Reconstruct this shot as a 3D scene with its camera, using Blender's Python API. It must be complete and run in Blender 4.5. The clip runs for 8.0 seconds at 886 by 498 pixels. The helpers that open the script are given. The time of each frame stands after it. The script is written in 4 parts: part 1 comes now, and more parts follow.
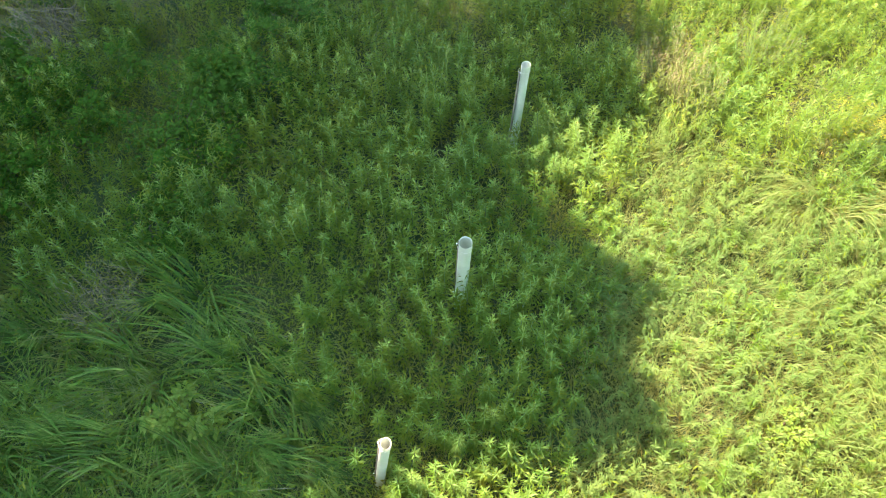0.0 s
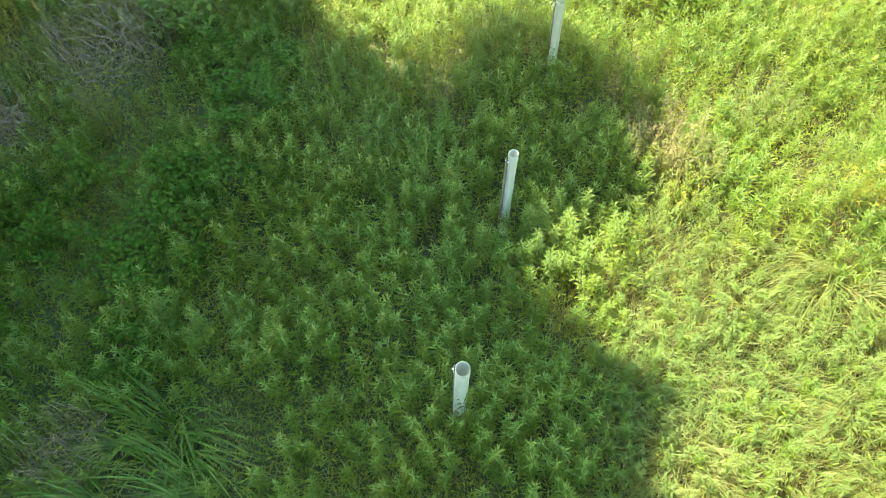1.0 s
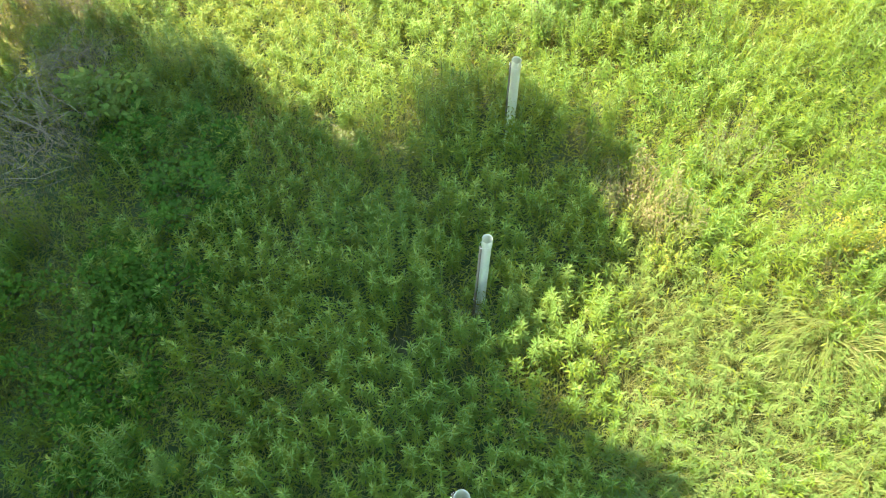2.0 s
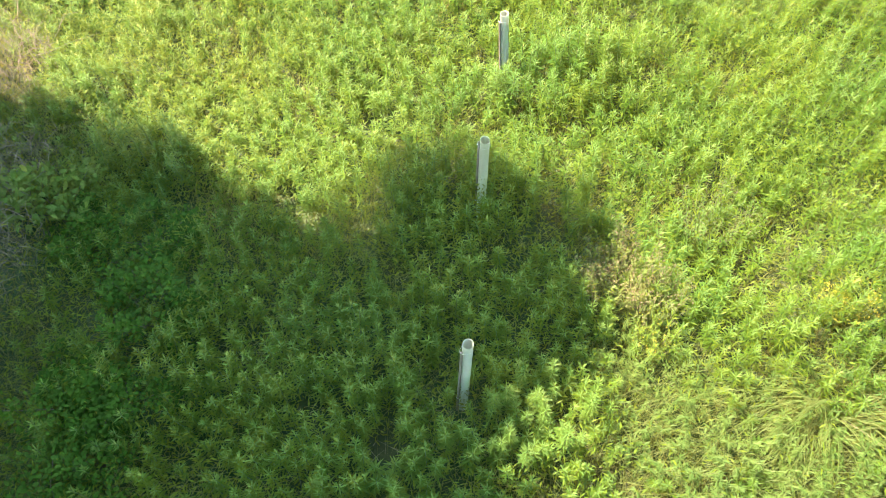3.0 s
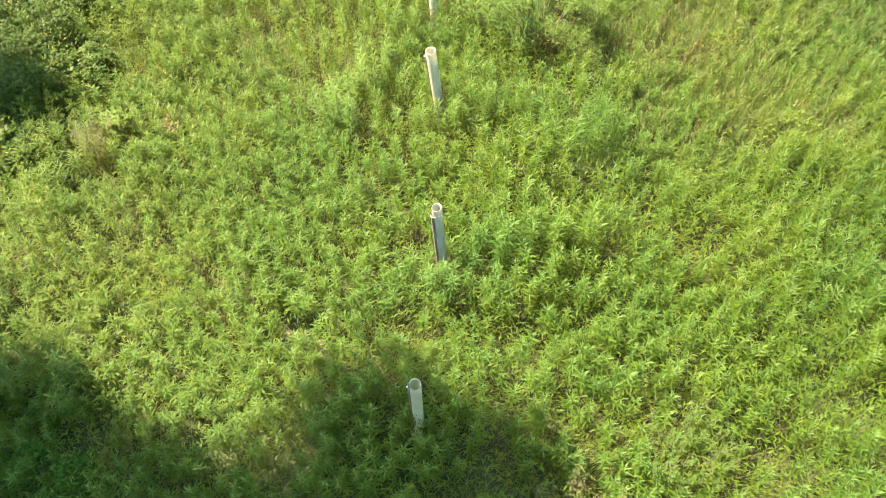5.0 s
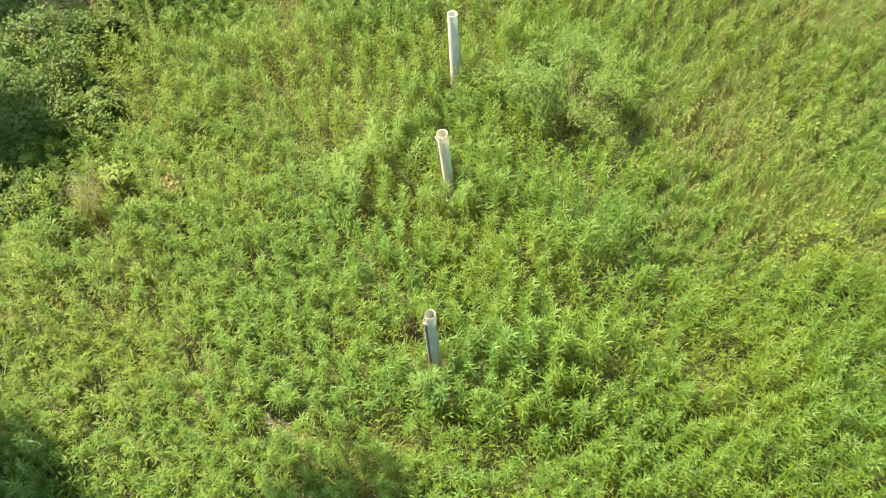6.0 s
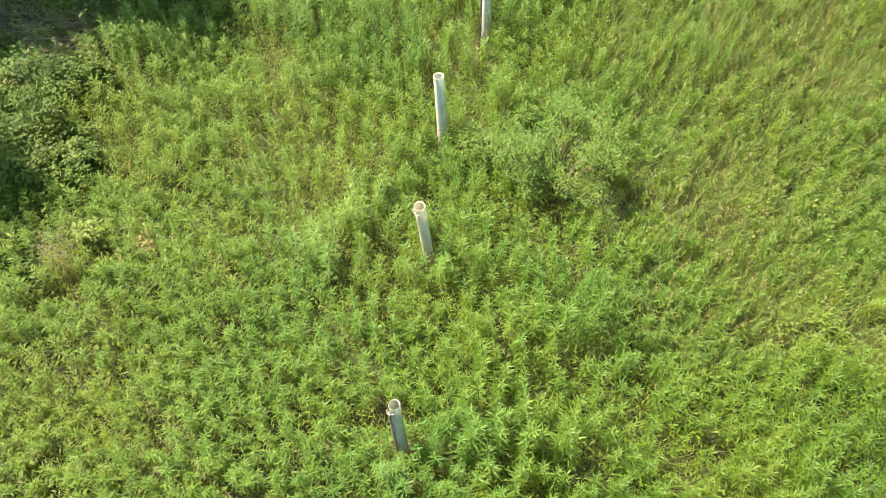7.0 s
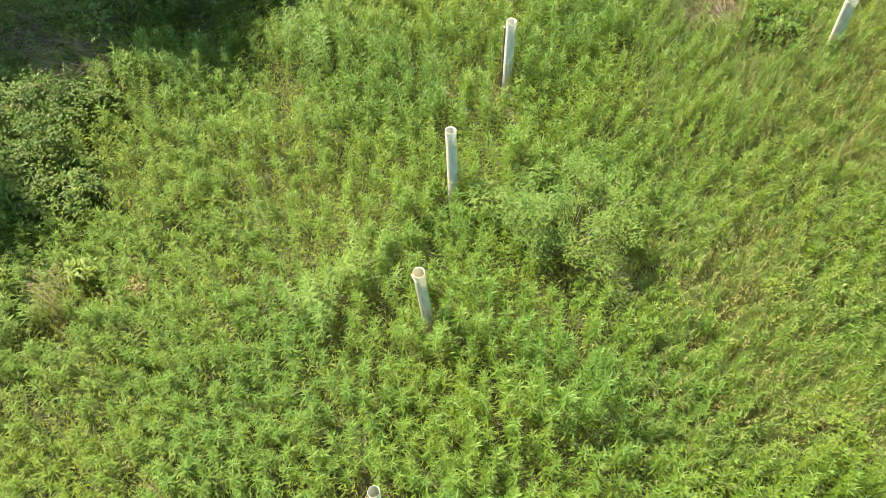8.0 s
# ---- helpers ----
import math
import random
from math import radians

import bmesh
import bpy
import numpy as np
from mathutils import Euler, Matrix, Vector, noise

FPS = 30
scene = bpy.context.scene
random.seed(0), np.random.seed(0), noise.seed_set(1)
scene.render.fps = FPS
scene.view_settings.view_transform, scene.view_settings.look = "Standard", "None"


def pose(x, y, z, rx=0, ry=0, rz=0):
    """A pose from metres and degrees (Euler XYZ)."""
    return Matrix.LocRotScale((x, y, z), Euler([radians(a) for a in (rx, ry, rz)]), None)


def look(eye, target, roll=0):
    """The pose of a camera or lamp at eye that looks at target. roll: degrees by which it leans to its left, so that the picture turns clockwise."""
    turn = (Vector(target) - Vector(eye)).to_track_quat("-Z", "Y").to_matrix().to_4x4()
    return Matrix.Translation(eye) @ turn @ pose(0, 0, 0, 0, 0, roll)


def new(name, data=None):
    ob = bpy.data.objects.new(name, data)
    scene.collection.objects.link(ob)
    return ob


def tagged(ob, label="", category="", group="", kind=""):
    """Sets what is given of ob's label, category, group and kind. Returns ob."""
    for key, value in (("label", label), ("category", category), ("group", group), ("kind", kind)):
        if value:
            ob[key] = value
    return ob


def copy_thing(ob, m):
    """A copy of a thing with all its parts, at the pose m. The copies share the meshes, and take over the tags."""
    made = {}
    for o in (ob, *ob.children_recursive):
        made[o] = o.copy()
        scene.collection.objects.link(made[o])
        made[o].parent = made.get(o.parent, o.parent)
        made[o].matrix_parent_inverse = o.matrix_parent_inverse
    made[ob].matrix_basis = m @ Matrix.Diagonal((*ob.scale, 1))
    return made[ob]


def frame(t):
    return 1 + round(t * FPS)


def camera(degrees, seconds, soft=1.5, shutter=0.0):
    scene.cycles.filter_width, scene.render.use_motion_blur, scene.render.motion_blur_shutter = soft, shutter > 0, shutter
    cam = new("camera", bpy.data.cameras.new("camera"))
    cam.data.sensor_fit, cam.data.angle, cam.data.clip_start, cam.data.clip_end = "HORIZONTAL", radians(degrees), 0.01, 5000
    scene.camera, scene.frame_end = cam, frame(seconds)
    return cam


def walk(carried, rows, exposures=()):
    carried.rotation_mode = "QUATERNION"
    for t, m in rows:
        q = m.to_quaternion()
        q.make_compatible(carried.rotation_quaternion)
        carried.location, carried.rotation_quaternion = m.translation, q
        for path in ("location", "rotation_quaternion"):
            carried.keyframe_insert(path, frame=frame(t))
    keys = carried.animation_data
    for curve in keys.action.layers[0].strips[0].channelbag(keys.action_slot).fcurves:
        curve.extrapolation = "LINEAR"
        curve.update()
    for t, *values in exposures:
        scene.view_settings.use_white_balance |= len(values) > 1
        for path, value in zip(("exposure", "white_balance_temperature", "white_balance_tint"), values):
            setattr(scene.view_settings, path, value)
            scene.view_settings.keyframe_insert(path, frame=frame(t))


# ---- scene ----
cam = camera(56.8, 8.0, soft=0.6)
PATH = [
    (0, (0.987, -3.647, 7.01), (0.66, -2.628, 5.32), -2.2),
    (0.5, (0.782, -3.075, 6.952), (0.465, -2.045, 5.267), -2.6),
    (1, (0.627, -2.591, 6.93), (0.342, -1.54, 5.253), -3.6),
    (1.2, (0.555, -2.376, 6.93), (0.29, -1.316, 5.255), -3.9),
    (2.3, (0.148, -1.351, 6.908), (0.037, -0.282, 5.221), -3.1),
    (2.5, (0.127, -1.162, 6.95), (0.038, -0.091, 5.263), -3.3),
    (3, (0.121, -0.71, 7.054), (0.041, 0.363, 5.368), -3.6),
    (3.5, (0.208, -0.23, 7.089), (0.151, 0.847, 5.405), -3.7),
    (4, (0.355, 0.35, 7.107), (0.32, 1.431, 5.425), -4.1),
    (4.5, (0.459, 0.899, 7.141), (0.43, 1.984, 5.461), -4.4),
    (4.7, (0.502, 1.172, 7.156), (0.478, 2.259, 5.477), -4.5),
    (5.8, (0.897, 2.556, 7.338), (0.779, 3.613, 5.645), -4.1),
    (6, (0.936, 2.708, 7.364), (0.814, 3.767, 5.672), -3.9),
    (6.5, (1.141, 3.12, 7.434), (1.0, 4.185, 5.746), -4.1),
    (7, (1.298, 3.477, 7.48), (1.13, 4.54, 5.794), -4.1),
    (7.5, (1.418, 3.857, 7.5), (1.171, 4.912, 5.819), -3.7),
    (8, (1.486, 4.245, 7.477), (1.243, 5.298, 5.794), -4.0),
]
EXPOSURE = [(0, 3.85, 7000, 9), (2.5, 3.73, 7000, 9), (4.5, 3.26, 7000, 9), (6.0, 3.0, 6900, 7), (8.0, 2.88, 6800, 5)]
walk(cam, [(t, look(eye, target, roll)) for t, eye, target, roll in PATH], EXPOSURE)

# ---------------------------------------------------------------- light
SHADE = Vector((0.88, -0.47, 0.0)).normalized()      # the way that shadows fall
ELEVATION = radians(55)
TO_SUN = (-SHADE * math.cos(ELEVATION) + Vector((0, 0, math.sin(ELEVATION)))).normalized()

world = bpy.data.worlds.new("daylight")
scene.world = world
world.use_nodes = True
sky = world.node_tree.nodes.new("ShaderNodeTexSky")
sky.sky_type = "NISHITA"
sky.sun_disc = False
sky.dust_density = 1.2
sky.sun_elevation = ELEVATION
sky.sun_rotation = math.atan2(TO_SUN.x, TO_SUN.y)
background = world.node_tree.nodes["Background"]
background.inputs["Strength"].default_value = 0.12
world.node_tree.links.new(sky.outputs["Color"], background.inputs["Color"])

sun_data = bpy.data.lights.new("sun", "SUN")
sun_data.energy, sun_data.angle, sun_data.color = 5.0, radians(0.55), (1.0, 0.695, 0.63)
sun = new("sun", sun_data)
sun.matrix_world = look(Vector((0, 0, 30)) + TO_SUN * 30, (0, 0, 30))


# ---------------------------------------------------------------- helpers
def soft_noise(x, y, size, seed):
    """Smooth noise from 0 to 1 with blobs of about that size in metres."""
    g = np.random.default_rng(seed).random((64, 64))
    u, v = np.asarray(x) / size + 500.3, np.asarray(y) / size + 500.7
    i, j = np.floor(u).astype(int), np.floor(v).astype(int)
    a, b = u - i, v - j
    a, b = a * a * (3 - 2 * a), b * b * (3 - 2 * b)
    i0, i1, j0, j1 = i % 64, (i + 1) % 64, j % 64, (j + 1) % 64
    return (g[i0, j0] * (1 - a) + g[i1, j0] * a) * (1 - b) + (g[i0, j1] * (1 - a) + g[i1, j1] * a) * b


def rise(x, y):
    """Height of the ground."""
    return 0.10 * (soft_noise(x, y, 1.7, 3) - 0.5) + 0.05 * (soft_noise(x, y, 0.5, 4) - 0.5)


def mesh_of(name, pieces, material, smooth=False):
    """A mesh from (vertices, faces) pairs, faces all of one size in each pair."""
    me = bpy.data.meshes.new(name)
    verts, loops, starts, base, at = [], [], [], 0, 0
    for v, f in pieces:
        v, f = np.asarray(v, float).reshape(-1, 3), np.asarray(f, int)
        verts.append(v)
        loops.append((f + base).ravel())
        starts.append(at + np.arange(len(f)) * f.shape[1])
        base, at = base + len(v), at + f.size
    verts, loops, starts = np.concatenate(verts), np.concatenate(loops), np.concatenate(starts)
    me.vertices.add(len(verts))
    me.vertices.foreach_set("co", verts.ravel())
    me.loops.add(len(loops))
    me.loops.foreach_set("vertex_index", loops.astype(np.int32))
    me.polygons.add(len(starts))
    me.polygons.foreach_set("loop_start", starts.astype(np.int32))
    me.update(calc_edges=True)
    me.validate()
    if smooth:
        me.polygons.foreach_set("use_smooth", np.ones(len(me.polygons), bool))
    me.materials.append(material)
    return me


def part(name, me, parent, label=""):
    ob = new(name, me)
    ob.parent = parent
    return tagged(ob, label)


def empty(name, x, y, z=0.0):
    ob = new(name)
    ob.empty_display_size = 0.1
    ob.location = (x, y, z)
    return ob


def leaves(p, az, el, length, width, droop, fold=0.25):
    """Pointed leaves as bent kites: one quad each."""
    p = np.asarray(p, float)
    n = len(p)
    az, el, length, width, droop = (np.broadcast_to(np.asarray(a, float), (n,)) for a in (az, el, length, width, droop))
    h = np.stack([np.cos(az), np.sin(az), 0 * az], 1)
    side = np.stack([-np.sin(az), np.cos(az), 0 * az], 1) * (width / 2)[:, None]
    up = np.array([0, 0, 1.0])
    d0 = h * np.cos(el)[:, None] + up * np.sin(el)[:, None]
    e1 = el - droop
    d1 = h * np.cos(e1)[:, None] + up * np.sin(e1)[:, None]
    mid = p + d0 * (0.42 * length)[:, None]
    tip = mid + d1 * (0.58 * length)[:, None]
    lift = up * (width * fold)[:, None]
    v = np.stack([p, mid + side + lift, tip, mid - side + lift], 1)
    f = np.arange(4 * n).reshape(n, 4)
    return v.reshape(-1, 3), f


def blades(p, az, el, length, width, droop, k=4, taper=None, curl=0.0):
    """Arching strips with k cross sections."""
    p = np.asarray(p, float)
    n = len(p)
    az, el, length, width, droop = (np.broadcast_to(np.asarray(a, float), (n,)) for a in (az, el, length, width, droop))
    side = np.stack([-np.sin(az), np.cos(az), 0 * az], 1)
    taper = np.linspace(1, 0.06, k) ** 0.8 if taper is None else np.asarray(taper)
    at, rows = p.copy(), []
    for s in range(k):
        w = side * (width * taper[s] / 2)[:, None]
        rows += [at + w, at - w]
        e = el - droop * (s + 0.5) / (k - 1)
        turn = az + curl * s / (k - 1)
        step = np.stack([np.cos(turn) * np.cos(e), np.sin(turn) * np.cos(e), np.sin(e)], 1)
        at = at + step * (length / (k - 1))[:, None]
    v = np.stack(rows, 1)
    f = []
    for s in range(k - 1):
        f.append(np.arange(n)[:, None] * 2 * k + np.array([2 * s, 2 * s + 1, 2 * s + 3, 2 * s + 2]))
    return v.reshape(-1, 3), np.concatenate(f)


def stalks(a, b, ra, rb):
    """Three-sided tapered rods from points a to points b."""
    a, b = np.asarray(a, float), np.asarray(b, float)
    n = len(a)
    ra, rb = np.broadcast_to(ra, (n,)), np.broadcast_to(rb, (n,))
    d = b - a
    d = d / np.maximum(np.linalg.norm(d, axis=1, keepdims=True), 1e-9)
    ref = np.where(np.abs(d[:, 2:3]) > 0.9, np.array([[1.0, 0, 0]]), np.array([[0, 0, 1.0]]))
    u = np.cross(d, ref)
    u /= np.maximum(np.linalg.norm(u, axis=1, keepdims=True), 1e-9)
    w = np.cross(d, u)
    rows = []
    for c, r in ((a, ra), (b, rb)):
        for k in range(3):
            t = 2 * math.pi * k / 3
            rows.append(c + (u * math.cos(t) + w * math.sin(t)) * r[:, None])
    v = np.stack(rows, 1)
    f = np.concatenate([np.arange(n)[:, None] * 6 + np.array([k, (k + 1) % 3, 3 + (k + 1) % 3, 3 + k]) for k in range(3)])
    return v.reshape(-1, 3), f


def tube_along(points, radii, sides=8):
    """A tapered pipe through points."""
    pts = [Vector(p) for p in points]
    verts, faces = [], []
    for i, p in enumerate(pts):
        d = (pts[min(i + 1, len(pts) - 1)] - pts[max(i - 1, 0)]).normalized()
        u = d.cross(Vector((0.3, 1, 0.1))).normalized()
        w = d.cross(u)
        for k in range(sides):
            t = 2 * math.pi * k / sides
            verts.append(p + (u * math.cos(t) + w * math.sin(t)) * radii[i])
        if i:
            o = (i - 1) * sides
            faces += [(o + k, o + (k + 1) % sides, o + sides + (k + 1) % sides, o + sides + k) for k in range(sides)]
    return np.array([tuple(v) for v in verts]), np.array(faces)


# ---------------------------------------------------------------- materials
def nodes_of(name):
    m = bpy.data.materials.new(name)
    m.use_nodes = True
    t = m.node_tree
    return m, t, t.nodes["Principled BSDF"], t.nodes["Material Output"]


def ramp(t, source, stops):
    r = t.nodes.new("ShaderNodeValToRGB")
    while len(r.color_ramp.elements) < len(stops):
        r.color_ramp.elements.new(0.5)
    for e, (pos, colour) in zip(r.color_ramp.elements, stops):
        e.position, e.color = pos, (*colour, 1)
    t.links.new(source, r.inputs["Fac"])
    return r.outputs["Color"]


def mix(t, fac, a, b, blend="MIX"):
    m = t.nodes.new("ShaderNodeMix")
    m.data_type, m.blend_type = "RGBA", blend
    for socket, value in ((m.inputs[0], fac), (m.inputs[6], a), (m.inputs[7], b)):
        if hasattr(value, "is_output"):
            t.links.new(value, socket)
        elif isinstance(value, tuple):
            socket.default_value = (*value, 1)
        else:
            socket.default_value = value
    return m.outputs[2]


def noise_tex(t, scale, detail=3.0, coord="Object"):
    c = t.nodes.new("ShaderNodeNewGeometry" if coord == "Position" else "ShaderNodeTexCoord")
    n = t.nodes.new("ShaderNodeTexNoise")
    n.inputs["Scale"].default_value, n.inputs["Detail"].default_value = scale, detail
    t.links.new(c.outputs[coord], n.inputs["Vector"])
    return n.outputs["Fac"]


def leaf_material(name, dark, mean, light, patch, through_light=0.5, rough=0.5, size=1.1, tint=(3.75, 1.45, 2.2), gloss=0.15):
    """Foliage: leaf-to-leaf variation, patches of another hue, light passing through the blade."""
    m, t, bsdf, out = nodes_of(name)
    geo = t.nodes.new("ShaderNodeNewGeometry")
    info = t.nodes.new("ShaderNodeObjectInfo")
    add = t.nodes.new("ShaderNodeMath")
    add.operation = "ADD"
    t.links.new(geo.outputs["Random Per Island"], add.inputs[0])
    t.links.new(info.outputs["Random"], add.inputs[1])
    frac = t.nodes.new("ShaderNodeMath")
    frac.operation = "FRACT"
    t.links.new(add.outputs[0], frac.inputs[0])
    # whole plants differ more than the leaves of one plant
    plant = t.nodes.new("ShaderNodeTexNoise")
    plant.noise_dimensions = "2D"
    plant.inputs["Scale"].default_value, plant.inputs["Detail"].default_value = 5.5, 2.0
    t.links.new(geo.outputs["Position"], plant.inputs["Vector"])
    spread = t.nodes.new("ShaderNodeMapRange")
    spread.inputs["From Min"].default_value, spread.inputs["From Max"].default_value = 0.3, 0.7
    t.links.new(plant.outputs["Fac"], spread.inputs["Value"])
    blend = t.nodes.new("ShaderNodeMix")
    blend.inputs[0].default_value = 0.58
    t.links.new(frac.outputs[0], blend.inputs[2])
    t.links.new(spread.outputs["Result"], blend.inputs[3])
    colour = ramp(t, blend.outputs[0], [(0.1, dark), (0.5, mean), (0.9, light)])
    big = ramp(t, noise_tex(t, 1 / size, 4.0, "Position"), [(0.42, (0, 0, 0)), (0.66, (1, 1, 1))])
    colour = mix(t, big, colour, mix(t, 0.75, colour, patch))
    hue = ramp(t, noise_tex(t, 0.43 / size, 3.0, "Position"), [(0.36, (0.93, 0.98, 1.06)), (0.5, (1, 1, 1)), (0.64, (1.08, 1.02, 0.96))])
    colour = mix(t, 1.0, colour, hue, "MULTIPLY")
    fine = ramp(t, noise_tex(t, 40.0, 2.0), [(0.3, (0.78, 0.78, 0.78)), (0.7, (1.12, 1.12, 1.12))])
    colour = mix(t, 1.0, colour, fine, "MULTIPLY")
    t.links.new(colour, bsdf.inputs["Base Color"])
    bsdf.inputs["Roughness"].default_value = rough
    bsdf.inputs["Specular IOR Level"].default_value = gloss
    tr = t.nodes.new("ShaderNodeBsdfTranslucent")
    t.links.new(mix(t, 1.0, colour, tint, "MULTIPLY"), tr.inputs["Color"])
    ms = t.nodes.new("ShaderNodeMixShader")
    ms.inputs[0].default_value = through_light
    t.links.new(bsdf.outputs[0], ms.inputs[1])
    t.links.new(tr.outputs[0], ms.inputs[2])
    t.links.new(ms.outputs[0], out.inputs["Surface"])
    return m


def plain_material(name, a, b, scale, rough=0.8, bump=0.3):
    """Wood, soil, bark: two tones at two scales with fine relief."""
    m, t, bsdf, out = nodes_of(name)
    c1 = ramp(t, noise_tex(t, scale, 6.0), [(0.3, a), (0.7, b)])
    c2 = ramp(t, noise_tex(t, scale * 9, 3.0), [(0.3, (0.7, 0.7, 0.7)), (0.7, (1.15, 1.15, 1.15))])
    t.links.new(mix(t, 1.0, c1, c2, "MULTIPLY"), bsdf.inputs["Base Color"])
    bsdf.inputs["Roughness"].default_value = rough
    if bump:
        bp = t.nodes.new("ShaderNodeBump")
        bp.inputs["Strength"].default_value, bp.inputs["Distance"].default_value = bump, 0.02
        t.links.new(noise_tex(t, scale * 9, 4.0), bp.inputs["Height"])
        t.links.new(bp.outputs[0], bsdf.inputs["Normal"])
    return m


def plastic_material(name, tone, stain, through_light=0.35):
    """Weathered twin-wall shelter plastic: cloudy, slightly see-through, stained."""
    m, t, bsdf, out = nodes_of(name)
    c = ramp(t, noise_tex(t, 5.0, 5.0), [(0.35, stain), (0.62, tone)])
    t.links.new(c, bsdf.inputs["Base Color"])
    bsdf.inputs["Roughness"].default_value = 0.38
    tr = t.nodes.new("ShaderNodeBsdfTranslucent")
    t.links.new(c, tr.inputs["Color"])
    ms = t.nodes.new("ShaderNodeMixShader")
    ms.inputs[0].default_value = through_light
    t.links.new(bsdf.outputs[0], ms.inputs[1])
    t.links.new(tr.outputs[0], ms.inputs[2])
    t.links.new(ms.outputs[0], out.inputs["Surface"])
    return m


GOLDENROD = leaf_material("goldenrod_leaf", (0.050, 0.130, 0.015), (0.074, 0.176, 0.020), (0.112, 0.230, 0.028), (0.052, 0.152, 0.022), 0.66)
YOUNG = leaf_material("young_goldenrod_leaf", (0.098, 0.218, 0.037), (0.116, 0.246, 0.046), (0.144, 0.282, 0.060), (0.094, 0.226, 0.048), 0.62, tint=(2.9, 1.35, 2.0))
TALL = leaf_material("tall_weed_leaf", (0.058, 0.142, 0.020), (0.082, 0.180, 0.028), (0.122, 0.232, 0.044), (0.060, 0.152, 0.026), 0.55)
GRASS = leaf_material("grass_blade", (0.064, 0.120, 0.026), (0.096, 0.170, 0.039), (0.136, 0.224, 0.060), (0.108, 0.166, 0.046), 0.62, size=1.6, tint=(3.4, 1.45, 2.2))
FEATHER = leaf_material("feathery_weed_leaf", (0.064, 0.150, 0.028), (0.086, 0.184, 0.038), (0.120, 0.226, 0.054), (0.088, 0.176, 0.040), 0.64, tint=(2.9, 1.4, 2.4))
TUSSOCK = leaf_material("tussock_blade", (0.018, 0.060, 0.007), (0.058, 0.148, 0.018), (0.132, 0.238, 0.042), (0.046, 0.130, 0.016), gloss=0.22)
FORB = leaf_material("forb_leaf", (0.062, 0.142, 0.013), (0.086, 0.184, 0.017), (0.116, 0.222, 0.022), (0.088, 0.184, 0.017), 0.66)
BRAMBLE = leaf_material("bramble_leaf", (0.022, 0.060, 0.007), (0.040, 0.096, 0.015), (0.070, 0.138, 0.028), (0.036, 0.090, 0.014), 0.45, gloss=0.1)
SHRUB = leaf_material("shrub_leaf", (0.050, 0.116, 0.018), (0.072, 0.154, 0.027), (0.104, 0.198, 0.042), (0.058, 0.142, 0.027), 0.5, gloss=0.14)
LIME = leaf_material("lime_leaf", (0.064, 0.139, 0.016), (0.090, 0.180, 0.026), (0.116, 0.221, 0.038), (0.078, 0.169, 0.023))
TREE_LEAF = leaf_material("tree_leaf", (0.045, 0.11, 0.012), (0.062, 0.145, 0.016), (0.09, 0.19, 0.024), (0.066, 0.14, 0.016), 0.65, tint=(0.9, 3.0, 0.5))
LOW_BRAMBLE = leaf_material("low_bramble_leaf", (0.018, 0.060, 0.007), (0.029, 0.092, 0.009), (0.051, 0.129, 0.013), (0.033, 0.094, 0.011), 0.35, gloss=0.05)
RUST = leaf_material("rust_leaf", (0.080, 0.085, 0.026), (0.108, 0.106, 0.034), (0.145, 0.134, 0.046), (0.09, 0.11, 0.03), 0.3, tint=(1.7, 1.25, 1.2))
SEED = leaf_material("seed_head", (0.083, 0.112, 0.034), (0.112, 0.142, 0.045), (0.146, 0.179, 0.061), (0.117, 0.133, 0.045), 0.3, tint=(1.6, 1.2, 1.1))
STRAW = leaf_material("dry_stalk", (0.12, 0.11, 0.065), (0.19, 0.175, 0.11), (0.28, 0.26, 0.17), (0.16, 0.14, 0.085), 0.1, 0.8, tint=(1.6, 1.2, 1.1))
WITHERED = leaf_material("withered_leaf", (0.052, 0.097, 0.020), (0.071, 0.122, 0.025), (0.100, 0.148, 0.038), (0.076, 0.112, 0.025), 0.4, tint=(2.2, 1.2, 1.5))
PALE = leaf_material("pale_petal", (0.095, 0.086, 0.047), (0.128, 0.118, 0.067), (0.166, 0.153, 0.090), (0.122, 0.099, 0.062), 0.3, tint=(1.6, 1.2, 1.1))
YELLOW = leaf_material("yellow_petal", (0.26, 0.22, 0.02), (0.34, 0.29, 0.03), (0.42, 0.36, 0.06), (0.30, 0.25, 0.03), 0.3, tint=(1.6, 1.2, 1.1))
PINK = leaf_material("mauve_petal", (0.125, 0.105, 0.09), (0.17, 0.145, 0.125), (0.22, 0.19, 0.165), (0.14, 0.12, 0.095), 0.3, tint=(1.6, 1.2, 1.1))
STEM = plain_material("green_stem", (0.07, 0.10, 0.03), (0.11, 0.13, 0.045), 9.0, 0.6, 0)
TWIG = plain_material("dead_twig", (0.090, 0.074, 0.046), (0.190, 0.158, 0.104), 6.0, 0.9, 0)
BARK = plain_material("bark", (0.07, 0.055, 0.04), (0.16, 0.13, 0.10), 3.0, 0.95, 0.8)
STAKE = plain_material("weathered_stake", (0.085, 0.075, 0.056), (0.17, 0.15, 0.115), 7.0, 0.9, 0.4)
PLASTIC = plastic_material("shelter_plastic", (0.51, 0.55, 0.46), (0.435, 0.47, 0.39), 0.42)
GREY_PLASTIC = plastic_material("grey_shelter_plastic", (0.40, 0.44, 0.345), (0.33, 0.37, 0.285), 0.45)
BEIGE = plastic_material("beige_shelter_plastic", (0.53, 0.545, 0.405), (0.46, 0.47, 0.34), 0.45)
